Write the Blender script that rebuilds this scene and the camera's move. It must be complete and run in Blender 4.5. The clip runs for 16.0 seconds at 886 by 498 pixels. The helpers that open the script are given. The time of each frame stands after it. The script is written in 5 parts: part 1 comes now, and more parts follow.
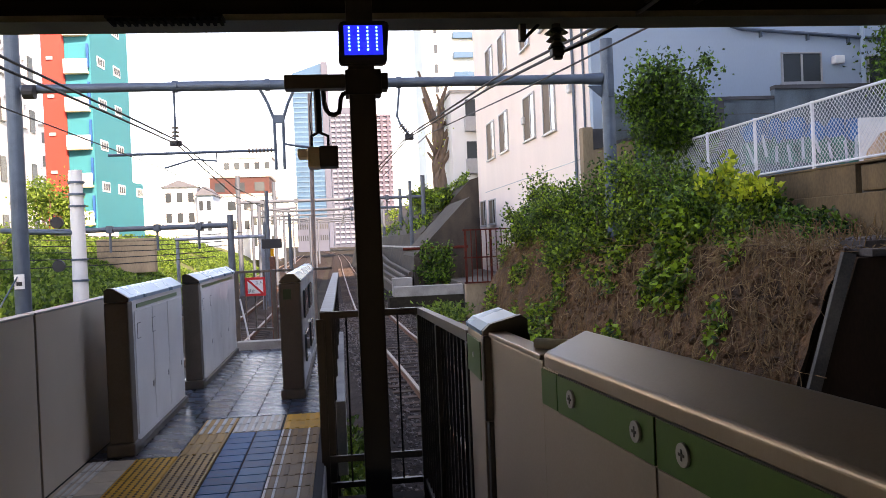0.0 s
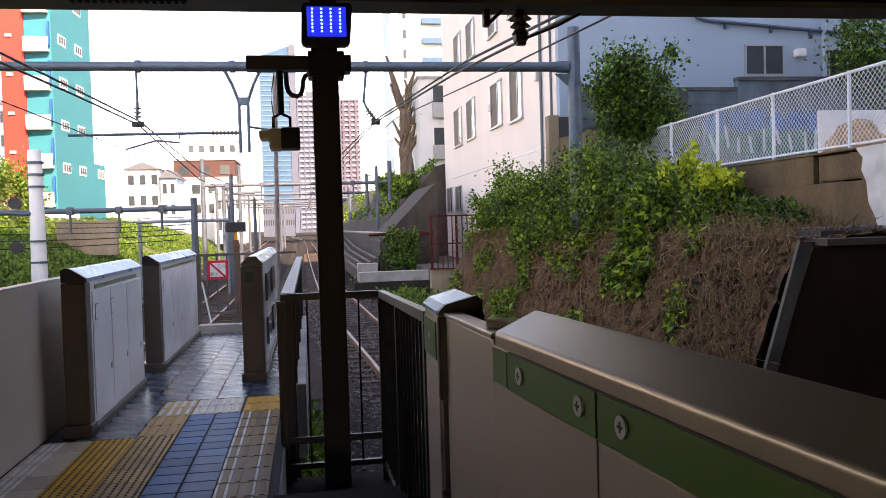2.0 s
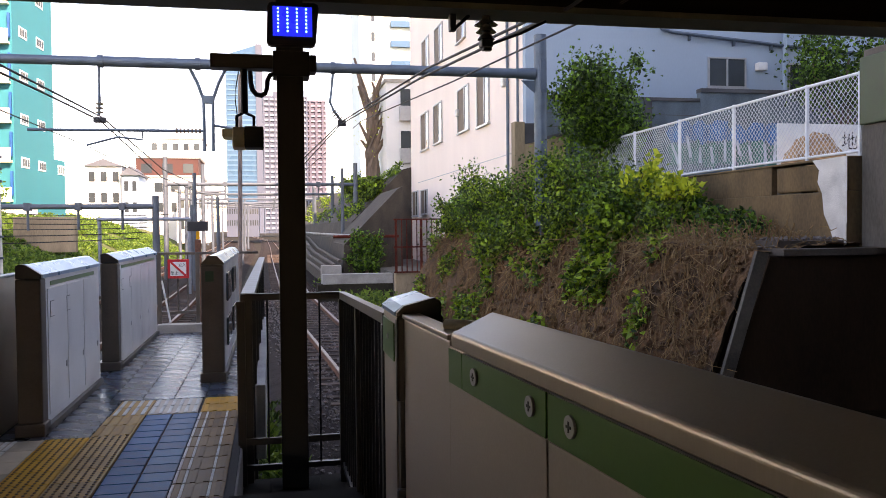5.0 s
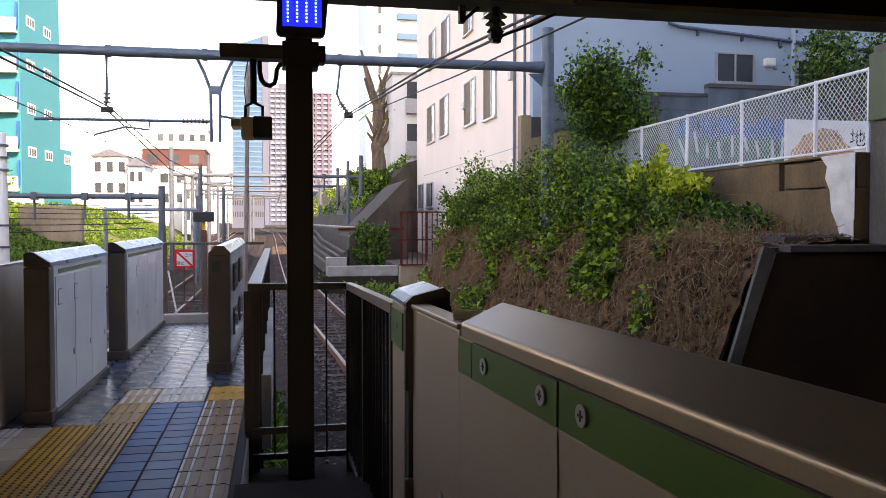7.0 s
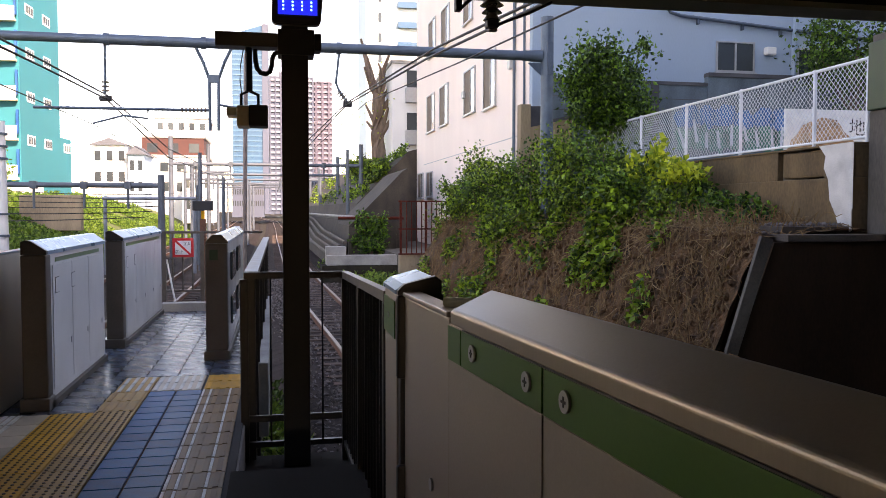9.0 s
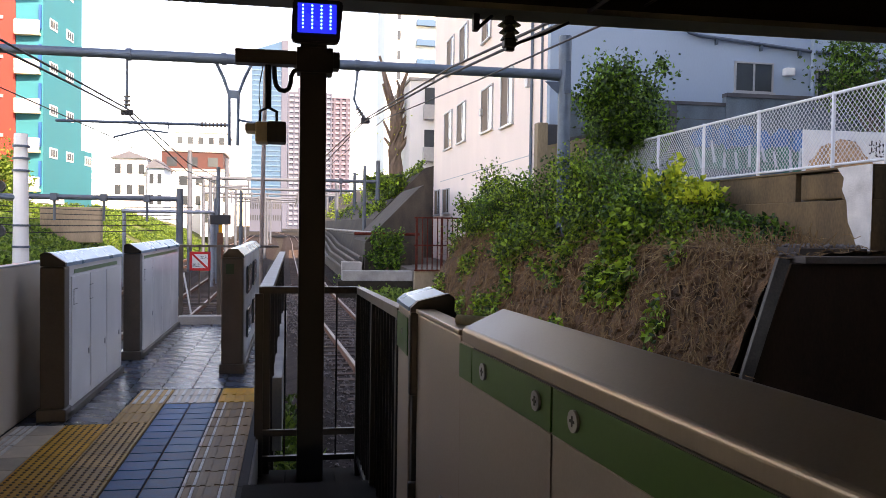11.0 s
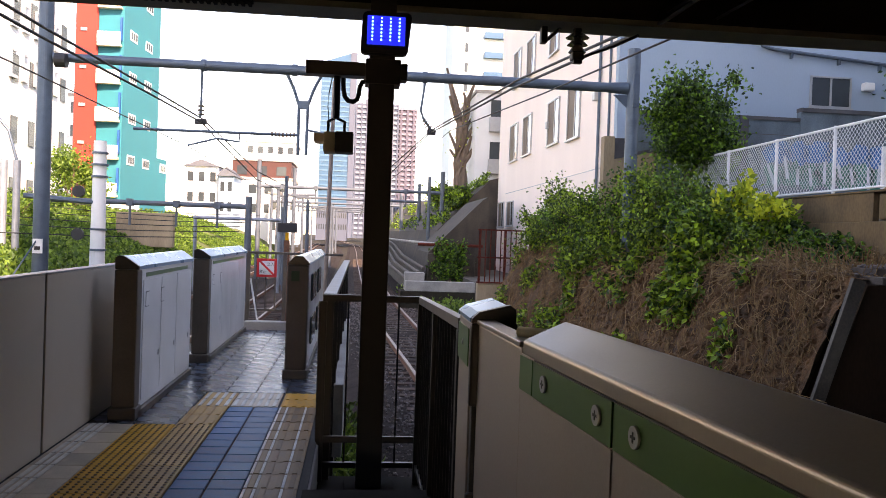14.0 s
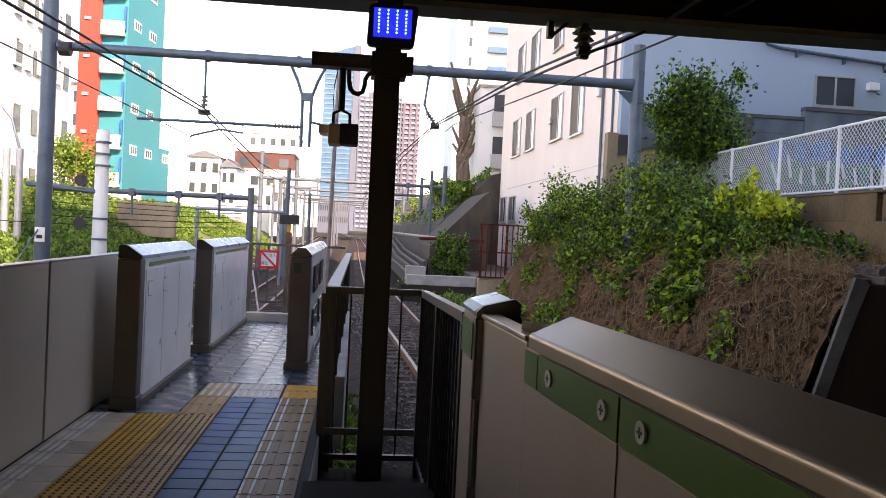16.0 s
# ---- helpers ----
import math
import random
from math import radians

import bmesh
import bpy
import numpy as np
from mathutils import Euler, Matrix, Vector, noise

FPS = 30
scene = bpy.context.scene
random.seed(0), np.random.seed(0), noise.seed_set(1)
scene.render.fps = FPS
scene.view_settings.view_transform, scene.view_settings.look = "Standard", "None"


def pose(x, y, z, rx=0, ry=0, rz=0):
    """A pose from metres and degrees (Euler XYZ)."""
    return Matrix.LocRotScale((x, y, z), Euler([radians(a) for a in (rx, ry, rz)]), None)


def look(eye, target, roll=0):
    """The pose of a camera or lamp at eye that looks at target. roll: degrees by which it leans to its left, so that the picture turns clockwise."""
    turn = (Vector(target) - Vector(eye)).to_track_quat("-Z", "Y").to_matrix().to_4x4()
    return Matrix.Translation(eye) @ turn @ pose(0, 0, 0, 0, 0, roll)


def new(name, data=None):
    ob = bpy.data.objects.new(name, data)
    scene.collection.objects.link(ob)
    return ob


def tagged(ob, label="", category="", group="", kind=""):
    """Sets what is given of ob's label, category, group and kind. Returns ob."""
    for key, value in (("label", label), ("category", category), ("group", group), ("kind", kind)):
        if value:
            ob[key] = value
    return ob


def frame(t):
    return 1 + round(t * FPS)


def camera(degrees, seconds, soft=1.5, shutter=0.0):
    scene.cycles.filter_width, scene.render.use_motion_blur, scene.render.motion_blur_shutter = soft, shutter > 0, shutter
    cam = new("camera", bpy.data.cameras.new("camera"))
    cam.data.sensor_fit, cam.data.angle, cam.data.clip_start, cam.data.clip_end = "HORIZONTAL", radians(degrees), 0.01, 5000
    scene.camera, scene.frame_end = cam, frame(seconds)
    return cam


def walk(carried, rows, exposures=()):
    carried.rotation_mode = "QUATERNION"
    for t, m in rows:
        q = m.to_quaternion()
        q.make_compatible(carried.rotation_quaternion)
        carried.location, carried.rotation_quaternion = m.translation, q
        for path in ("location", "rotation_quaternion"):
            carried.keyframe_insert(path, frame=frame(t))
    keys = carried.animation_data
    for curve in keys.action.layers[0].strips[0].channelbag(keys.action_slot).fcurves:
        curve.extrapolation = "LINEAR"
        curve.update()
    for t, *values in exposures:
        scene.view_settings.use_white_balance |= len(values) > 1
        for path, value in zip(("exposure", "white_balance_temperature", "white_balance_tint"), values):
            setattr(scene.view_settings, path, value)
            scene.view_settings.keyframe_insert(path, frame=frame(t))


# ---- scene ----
cam = camera(56.2, 16.0, soft=0.8)
PATH = [
    (0, (0.578, -0.995, 1.616), (0.822, 0.99, 1.592), -2.4),
    (0.5, (0.576, -1.002, 1.616), (0.819, 0.983, 1.589), -2.3),
    (1, (0.575, -1.01, 1.615), (0.833, 0.973, 1.576), -2.2),
    (1.5, (0.589, -1.01, 1.607), (0.876, 0.969, 1.556), -2.0),
    (2, (0.613, -1.031, 1.593), (0.935, 0.942, 1.534), -1.7),
    (2.5, (0.634, -1.049, 1.588), (0.98, 0.92, 1.524), -1.5),
    (3, (0.636, -1.054, 1.586), (1.001, 0.912, 1.524), -1.3),
    (3.5, (0.633, -1.056, 1.586), (1.013, 0.907, 1.529), -1.1),
    (4, (0.631, -1.055, 1.586), (1.026, 0.905, 1.535), -0.9),
    (6.5, (0.619, -1.059, 1.58), (1.019, 0.899, 1.52), -0.2),
    (7, (0.61, -1.056, 1.574), (1.004, 0.903, 1.507), -0.0),
    (7.5, (0.606, -1.063, 1.571), (1.001, 0.896, 1.489), 0.0),
    (8, (0.619, -1.064, 1.567), (1.019, 0.894, 1.473), 0.1),
    (10.5, (0.647, -1.096, 1.576), (1.013, 0.869, 1.505), 0.4),
    (11, (0.645, -1.099, 1.576), (1.001, 0.869, 1.523), 0.8),
    (11.5, (0.651, -1.098, 1.576), (0.985, 0.874, 1.539), 1.1),
    (12, (0.653, -1.092, 1.574), (0.955, 0.885, 1.547), 1.4),
    (12.5, (0.648, -1.093, 1.575), (0.919, 0.888, 1.549), 1.5),
    (13, (0.646, -1.093, 1.574), (0.884, 0.892, 1.548), 1.7),
    (13.5, (0.644, -1.096, 1.572), (0.861, 0.892, 1.546), 1.8),
    (14, (0.645, -1.106, 1.572), (0.85, 0.883, 1.544), 2.0),
    (14.5, (0.647, -1.103, 1.57), (0.842, 0.887, 1.54), 2.1),
    (15, (0.642, -1.104, 1.569), (0.836, 0.887, 1.536), 2.4),
    (15.5, (0.634, -1.101, 1.568), (0.832, 0.889, 1.529), 2.6),
    (16, (0.628, -1.102, 1.567), (0.831, 0.888, 1.525), 2.8),
]
walk(cam, [(t, look(eye, aim, lean)) for t, eye, aim, lean in PATH],
     [(0.0, 2.2, 8900, 31), (16.0, 2.2, 8900, 31)])

# ---- world, sun ----
SUN_FROM = Vector((0.30, -0.75, 0.60)).normalized()
world = bpy.data.worlds.new("sky_world")
scene.world = world
world.use_nodes = True
wn = world.node_tree.nodes
sky = wn.new("ShaderNodeTexSky")
sky.sky_type = "NISHITA"
sky.sun_disc = False
sky.sun_elevation = math.asin(SUN_FROM.z)
sky.sun_rotation = math.atan2(SUN_FROM.x, SUN_FROM.y)
sky.air_density, sky.dust_density, sky.ozone_density = 1.0, 0.3, 1.0
world.node_tree.links.new(sky.outputs[0], wn["Background"].inputs[0])
wn["Background"].inputs[1].default_value = 0.15
sun = new("sun", bpy.data.lights.new("sun", "SUN"))
sun.data.energy, sun.data.angle, sun.data.color = 3.0, radians(0.6), (1.0, 0.93, 0.82)
sun.matrix_world = look((0, 0, 30), Vector((0, 0, 30)) - SUN_FROM)


# ---- materials ----
def mat(name, base, rough=0.6, metal=0.0, var=0.25, scale=6.0, fine=60.0, bump=0.15, tint=None, streak=0.0, spec=0.5,
        emit=None, strength=0.0, piece=0.0, alpha=1.0, depth=0.01):
    """A surface with stains at one scale, grain at a finer one, and relief from both."""
    m = bpy.data.materials.new(name)
    m.use_nodes = True
    nt = m.node_tree
    n, l = nt.nodes, nt.links
    b = n["Principled BSDF"]
    tc = n.new("ShaderNodeTexCoord")
    mp = n.new("ShaderNodeMapping")
    l.new(tc.outputs["Object"], mp.inputs[0])
    if streak:
        mp.inputs["Scale"].default_value = (1, 1, 1 / streak)
    big, small = n.new("ShaderNodeTexNoise"), n.new("ShaderNodeTexNoise")
    big.inputs["Scale"].default_value, big.inputs["Detail"].default_value = scale, 6
    small.inputs["Scale"].default_value, small.inputs["Detail"].default_value = fine, 4
    l.new(mp.outputs[0], big.inputs["Vector"])
    l.new(mp.outputs[0], small.inputs["Vector"])
    dark = [c * (1 - var) for c in base]
    lite = [min(1, c * (1 + var)) for c in (tint or base)]
    ramp = n.new("ShaderNodeMix")
    ramp.data_type = "RGBA"
    ramp.inputs[6].default_value, ramp.inputs[7].default_value = (*dark, 1), (*lite, 1)
    add = n.new("ShaderNodeMath")
    add.operation = "MULTIPLY_ADD"
    l.new(small.outputs[0], add.inputs[0])
    add.inputs[1].default_value = 0.45
    l.new(big.outputs[0], add.inputs[2])
    last = add
    if piece:
        info = n.new("ShaderNodeObjectInfo")
        vary = n.new("ShaderNodeMath")
        vary.operation = "MULTIPLY_ADD"
        l.new(info.outputs["Random"], vary.inputs[0])
        vary.inputs[1].default_value = piece
        l.new(add.outputs[0], vary.inputs[2])
        last = vary
    sh = n.new("ShaderNodeMapRange")
    sh.inputs[1].default_value, sh.inputs[2].default_value = 0.45, 1.0 + piece
    l.new(last.outputs[0], sh.inputs[0])
    l.new(sh.outputs[0], ramp.inputs[0])
    l.new(ramp.outputs[2], b.inputs["Base Color"])
    rr = n.new("ShaderNodeMapRange")
    rr.inputs[3].default_value, rr.inputs[4].default_value = max(0.02, rough - 0.12), min(1, rough + 0.12)
    l.new(big.outputs[0], rr.inputs[0])
    l.new(rr.outputs[0], b.inputs["Roughness"])
    b.inputs["Metallic"].default_value = metal
    b.inputs["Specular IOR Level"].default_value = spec
    if bump:
        bp = n.new("ShaderNodeBump")
        bp.inputs["Strength"].default_value, bp.inputs["Distance"].default_value = bump, depth
        l.new(add.outputs[0], bp.inputs["Height"])
        l.new(bp.outputs[0], b.inputs["Normal"])
    if emit:
        b.inputs["Emission Color"].default_value = (*emit, 1)
        b.inputs["Emission Strength"].default_value = strength
    if alpha < 1:
        b.inputs["Alpha"].default_value = alpha
    return m


def leaf_mat(name, a, b_, glow=0.35, bias=1.0):
    """Leaves that vary one by one and let light through."""
    m = bpy.data.materials.new(name)
    m.use_nodes = True
    n, l = m.node_tree.nodes, m.node_tree.links
    b = n["Principled BSDF"]
    geo = n.new("ShaderNodeNewGeometry")
    mix = n.new("ShaderNodeMix")
    mix.data_type = "RGBA"
    mix.inputs[6].default_value, mix.inputs[7].default_value = (*a, 1), (*b_, 1)
    pw = n.new("ShaderNodeMath")
    pw.operation = "POWER"
    pw.inputs[1].default_value = bias
    l.new(geo.outputs["Random Per Island"], pw.inputs[0])
    l.new(pw.outputs[0], mix.inputs[0])
    l.new(mix.outputs[2], b.inputs["Base Color"])
    b.inputs["Roughness"].default_value = 0.5
    tr = n.new("ShaderNodeBsdfTranslucent")
    l.new(mix.outputs[2], tr.inputs[0])
    sh = n.new("ShaderNodeMixShader")
    sh.inputs[0].default_value = glow
    l.new(b.outputs[0], sh.inputs[1])
    l.new(tr.outputs[0], sh.inputs[2])
    l.new(sh.outputs[0], n["Material Output"].inputs[0])
    return m


M_tile = mat("tile_grey", (0.045, 0.062, 0.085), 0.28, spec=0.22, var=0.35, scale=5, fine=90, bump=0.02, piece=0.4)
# Blue of the sky's reflection is put into this tile's base colour.
M_tile_b = mat("tile_sky_blue", (0.003, 0.10, 0.235), 0.42, spec=0.06, var=0.45, scale=12, fine=90, bump=0.1, piece=0.6)
M_tile_l = mat("tile_pale", (0.46, 0.36, 0.25), 0.5, var=0.45, scale=6, fine=90, bump=0.15, piece=0.5)
M_yellow = mat("tactile_yellow", (0.62, 0.285, 0.008), 0.5, spec=0.2, var=0.35, scale=7, fine=80, bump=0.15, piece=0.4)
M_tan = mat("tactile_faded", (0.50, 0.265, 0.06), 0.5, spec=0.2, var=0.4, scale=7, fine=80, bump=0.15, piece=0.5)
M_tan_d = mat("guide_worn", (0.22, 0.115, 0.04), 0.5, spec=0.12, var=0.45, scale=7, fine=80, bump=0.15, piece=0.6)
M_dot = mat("tactile_dot_worn", (0.14, 0.085, 0.03), 0.6, var=0.3)
M_white = mat("white_line", (0.62, 0.58, 0.50), 0.5, spec=0.3, var=0.35, scale=9)
M_grout = mat("grout", (0.02, 0.02, 0.02), 0.85, var=0.4, scale=12)
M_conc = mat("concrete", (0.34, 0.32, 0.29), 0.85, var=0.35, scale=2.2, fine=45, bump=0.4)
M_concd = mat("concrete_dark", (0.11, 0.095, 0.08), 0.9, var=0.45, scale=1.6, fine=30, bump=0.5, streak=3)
M_gate = mat("gate_steel", (0.80, 0.79, 0.77), 0.22, metal=0.0, var=0.08, scale=1.5, fine=140, bump=0.02)
M_lid = mat("lid_steel", (0.30, 0.245, 0.19), 0.36, metal=0.45, var=0.12, scale=2, fine=160, bump=0.02, streak=8)
# Lids and post cap: the sky's reflection is put into this blue.
M_gatelid = mat("gate_lid_sky_tint", (0.15, 0.29, 0.42), 0.3, metal=0.25, spec=0.3, var=0.1, scale=2, fine=160, bump=0.01)
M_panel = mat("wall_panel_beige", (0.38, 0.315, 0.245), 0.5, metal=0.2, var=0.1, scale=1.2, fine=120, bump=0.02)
# Lighter copy of the panel beige, making up for missing light on the left.
M_panel_l = mat("screen_panel_beige_lit", (0.66, 0.54, 0.41), 0.5, var=0.1, scale=1.2, fine=120, bump=0.02)
M_black = mat("gate_black", (0.018, 0.016, 0.015), 0.4, var=0.3, scale=5, fine=90, bump=0.05)
M_brown = mat("gate_brown", (0.10, 0.082, 0.068), 0.5, metal=0.3, var=0.25, scale=3, bump=0.05)
M_green = mat("green_band", (0.055, 0.155, 0.022), 0.35, var=0.12, scale=3, fine=100, bump=0.02)
M_dkgreen = mat("dark_green_panel", (0.02, 0.05, 0.018), 0.5, var=0.2)
M_steel = mat("galvanised_steel", (0.085, 0.12, 0.16), 0.5, metal=0.4, var=0.25, scale=3, fine=50, bump=0.08)
M_galv = mat("zinc_light", (0.26, 0.29, 0.33), 0.5, metal=0.3, var=0.25, scale=3, fine=50, bump=0.08)
# Steel tone of the far frames and poles, kept low against overexposure.
M_steelf = mat("far_steel", (0.10, 0.12, 0.145), 0.6, metal=0.2, var=0.25, scale=3, fine=40, bump=0.08)
M_tanwall = mat("tan_stained_wall", (0.32, 0.235, 0.15), 0.9, var=0.4, scale=1.2, fine=20, bump=0.4, streak=4)
M_pole = mat("pole_dark_paint", (0.005, 0.0045, 0.0045), 0.5, spec=0.3, var=0.3, scale=4, bump=0.06)
M_rail = mat("railing_dark", (0.028, 0.024, 0.021), 0.45, metal=0.3, var=0.3, scale=5, bump=0.06)
M_railtop = mat("handrail_worn", (0.12, 0.10, 0.085), 0.42, metal=0.4, var=0.25, scale=6, bump=0.05)
M_fence = mat("fence_white", (0.75, 0.77, 0.8), 0.45, var=0.12, scale=5, bump=0.05)
M_rust = mat("rust", (0.15, 0.06, 0.035), 0.85, var=0.5, scale=9, fine=70, bump=0.3)
M_palerust = mat("faded_rust", (0.30, 0.22, 0.18), 0.7, var=0.35, scale=9, fine=70, bump=0.2)
M_redrust = mat("red_oxide", (0.11, 0.022, 0.014), 0.8, spec=0.1, var=0.5, scale=8, bump=0.2)
M_railhead = mat("rail_steel", (0.22, 0.15, 0.11), 0.45, metal=0.4, var=0.2, scale=8)
M_sleeper = mat("sleeper", (0.09, 0.066, 0.055), 0.9, spec=0.05, var=0.45, scale=5, bump=0.4, piece=0.4)
M_ballast = mat("ballast", (0.036, 0.028, 0.025), 0.95, spec=0.05, var=0.6, scale=3, fine=25, bump=0.8, depth=0.05)
M_stone = mat("ballast_stone", (0.14, 0.115, 0.105), 0.9, var=0.5, scale=5, fine=30, bump=0.4)
M_earth = mat("earth", (0.115, 0.055, 0.021), 0.95, var=0.75, scale=3.2, fine=18, bump=1.0, depth=0.12)
M_ground = mat("ground_soil", (0.04, 0.034, 0.026), 0.95, spec=0.05, var=0.5, scale=0.4, fine=9, bump=0.5, depth=0.05)
M_grass = mat("embankment_soil", (0.10, 0.12, 0.035), 0.95, var=0.5, scale=0.8, fine=9, bump=0.7, depth=0.1)
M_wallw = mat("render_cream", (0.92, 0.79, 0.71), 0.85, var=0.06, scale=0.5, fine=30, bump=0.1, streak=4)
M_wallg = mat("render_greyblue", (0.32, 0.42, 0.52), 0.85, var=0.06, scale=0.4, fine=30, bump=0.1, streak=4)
M_block = mat("block_wall", (0.11, 0.15, 0.175), 0.9, var=0.45, scale=1.6, fine=40, bump=0.4, streak=2)
M_blockd = mat("block_wall_dark", (0.09, 0.09, 0.095), 0.9, var=0.35, scale=1.5, bump=0.3)
M_glass = mat("window_glass", (0.045, 0.055, 0.06), 0.06, var=0.2, scale=1, bump=0)
M_blind = mat("window_curtain", (0.15, 0.105, 0.07), 0.7, var=0.35, scale=3, streak=6)
M_alu = mat("window_frame_alu", (0.42, 0.42, 0.42), 0.4, metal=0.4, var=0.1)
M_whitep = mat("white_paint", (0.78, 0.77, 0.75), 0.7, var=0.07, scale=0.6, fine=20, bump=0.1)
M_teal = mat("teal_render", (0.008, 0.205, 0.24), 0.75, var=0.07, scale=0.3, bump=0.1)
M_orange = mat("orange_render", (0.40, 0.042, 0.026), 0.75, var=0.08, scale=0.3, bump=0.1)
M_towerb = mat("tower_blue_glass", (0.03, 0.10, 0.18), 0.3, var=0.12, scale=0.05, fine=1)
M_towerg = mat("tower_grey", (0.085, 0.10, 0.14), 0.7, var=0.08, scale=0.05, fine=1)
M_towerp = mat("tower_pink", (0.095, 0.085, 0.115), 0.7, var=0.08, scale=0.05, fine=1)
M_towerbandp = mat("tower_band_pink", (0.20, 0.18, 0.225), 0.7, var=0.1, scale=0.05, fine=1)
M_towerband = mat("tower_band", (0.21, 0.23, 0.28), 0.7, var=0.1, scale=0.05, fine=1)
M_retain = mat("retaining_concrete", (0.145, 0.09, 0.042), 0.9, var=0.5, scale=1.4, fine=25, bump=0.7, streak=2)
M_palegreen = mat("pale_green_render", (0.55, 0.66, 0.66), 0.7, var=0.06, scale=0.1, fine=2)
M_slope = mat("slope_stained", (0.06, 0.046, 0.034), 0.9, var=0.55, scale=1.6, fine=30, bump=0.6, streak=2)
M_trough = mat("trough_brown", (0.085, 0.066, 0.054), 0.85, var=0.45, scale=4, fine=40, bump=0.3)
M_roof = mat("roof_slate", (0.11, 0.12, 0.14), 0.7, var=0.2, scale=2)
M_brick = mat("brick_red", (0.085, 0.032, 0.026), 0.8, var=0.15, scale=2)
M_cable = mat("cable_black", (0.02, 0.02, 0.022), 0.6, var=0.2)
M_porc = mat("insulator_brown", (0.10, 0.085, 0.07), 0.25, var=0.2)
M_redsign = mat("sign_red", (0.72, 0.025, 0.03), 0.4, var=0.08)
M_whsign = mat("sign_white", (0.85, 0.85, 0.83), 0.4, var=0.05)
M_led = mat("led", (0.3, 0.6, 1), 0.3, emit=(0.08, 0.5, 1.0), strength=1.4)
M_lamp = mat("led_board_blue", (0.0, 0.02, 0.5), 0.3, emit=(0.0, 0.02, 1.0), strength=0.28)
M_bark = mat("bark", (0.16, 0.11, 0.08), 0.95, var=0.4, scale=6, bump=0.6, streak=4)
M_stem = mat("dry_stem", (0.27, 0.17, 0.08), 0.9, var=0.5, scale=9)
M_twig = mat("dry_vine", (0.19, 0.11, 0.045), 0.95, var=0.5, scale=9)
M_leaf = leaf_mat("leaf_green", (0.016, 0.05, 0.005), (0.32, 0.50, 0.03), 0.3, 1.9)
M_leafd = leaf_mat("leaf_deep_green", (0.008, 0.035, 0.004), (0.16, 0.34, 0.02), 0.25, 2.0)
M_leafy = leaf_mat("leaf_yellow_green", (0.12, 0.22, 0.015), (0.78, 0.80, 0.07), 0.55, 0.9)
M_leafe = leaf_mat("leaf_bank", (0.04, 0.10, 0.015), (0.26, 0.40, 0.06), 0.45, 1.3)
M_tarp = mat("tarpaulin_blue", (0.006, 0.09, 0.29), 0.45, var=0.4, scale=2, fine=12, bump=0.5, depth=0.06)
M_slab = mat("pavement_old", (0.10, 0.088, 0.072), 0.9, var=0.5, scale=1.5, fine=30, bump=0.6)
M_spray_b = mat("spray_blue", (0.003, 0.125, 0.33), 0.6, var=0.4, scale=4)
M_spray_g = mat("spray_green", (0.02, 0.16, 0.12), 0.6, var=0.5, scale=5)
M_spray_w = mat("spray_white", (0.5, 0.58, 0.62), 0.6, var=0.3, scale=6)
M_straw = mat("straw", (0.42, 0.24, 0.12), 0.9, var=0.5, scale=6, bump=0.8)
M_plaster = mat("white_plaster", (0.62, 0.6, 0.57), 0.85, var=0.25, scale=3, bump=0.6, depth=0.03)
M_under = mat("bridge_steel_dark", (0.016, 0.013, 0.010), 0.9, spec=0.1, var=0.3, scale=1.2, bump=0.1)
M_abut = mat("abutment_shade", (0.032, 0.019, 0.012), 0.9, spec=0.1, var=0.4, scale=1.3, fine=25, bump=0.3, streak=3)
M_flange = mat("bridge_flange_olive", (0.17, 0.17, 0.12), 0.6, var=0.25, scale=2, bump=0.1)
M_cream = mat("camera_cream", (0.75, 0.62, 0.42), 0.5, var=0.15)


# ---- mesh helpers ----
ORIGIN = {}


def bx(bm, x0, x1, y0, y1, z0, z1, bev=0.0, rot=0.0):
    """A box between two corners, with rounded edges where bev is given; rot turns it about its own upright axis."""
    m = Matrix.LocRotScale(((x0 + x1) / 2, (y0 + y1) / 2, (z0 + z1) / 2), Euler((0, 0, radians(rot))), (abs(x1 - x0), abs(y1 - y0), abs(z1 - z0)))
    vs = bmesh.ops.create_cube(bm, size=1, matrix=m)["verts"]
    if bev:
        es = list({e for v in vs for e in v.link_edges})
        bmesh.ops.bevel(bm, geom=es, offset=bev, segments=2, affect="EDGES", profile=0.6)
    return bm


def cy(bm, p, q, r, r2=None, n=12, caps=True):
    p, q = Vector(p), Vector(q)
    d = q - p
    m = Matrix.Translation((p + q) / 2) @ d.to_track_quat("Z", "Y").to_matrix().to_4x4()
    bmesh.ops.create_cone(bm, cap_ends=caps, segments=n, radius1=r, radius2=r if r2 is None else r2, depth=d.length, matrix=m)
    return bm


def tube(bm, pts, r, n=8):
    """A bent round bar through the points."""
    rings = []
    pts = [Vector(p) for p in pts]
    for i, p in enumerate(pts):
        d = (pts[min(i + 1, len(pts) - 1)] - pts[max(i - 1, 0)]).normalized()
        q = d.to_track_quat("Z", "Y")
        rings.append([bm.verts.new(p + q @ Vector((r * math.cos(a), r * math.sin(a), 0))) for a in [2 * math.pi * k / n for k in range(n)]])
    for a, b in zip(rings, rings[1:]):
        for k in range(n):
            bm.faces.new((a[k], a[(k + 1) % n], b[(k + 1) % n], b[k]))
    bm.faces.new(rings[0][::-1])
    bm.faces.new(rings[-1])
    return bm


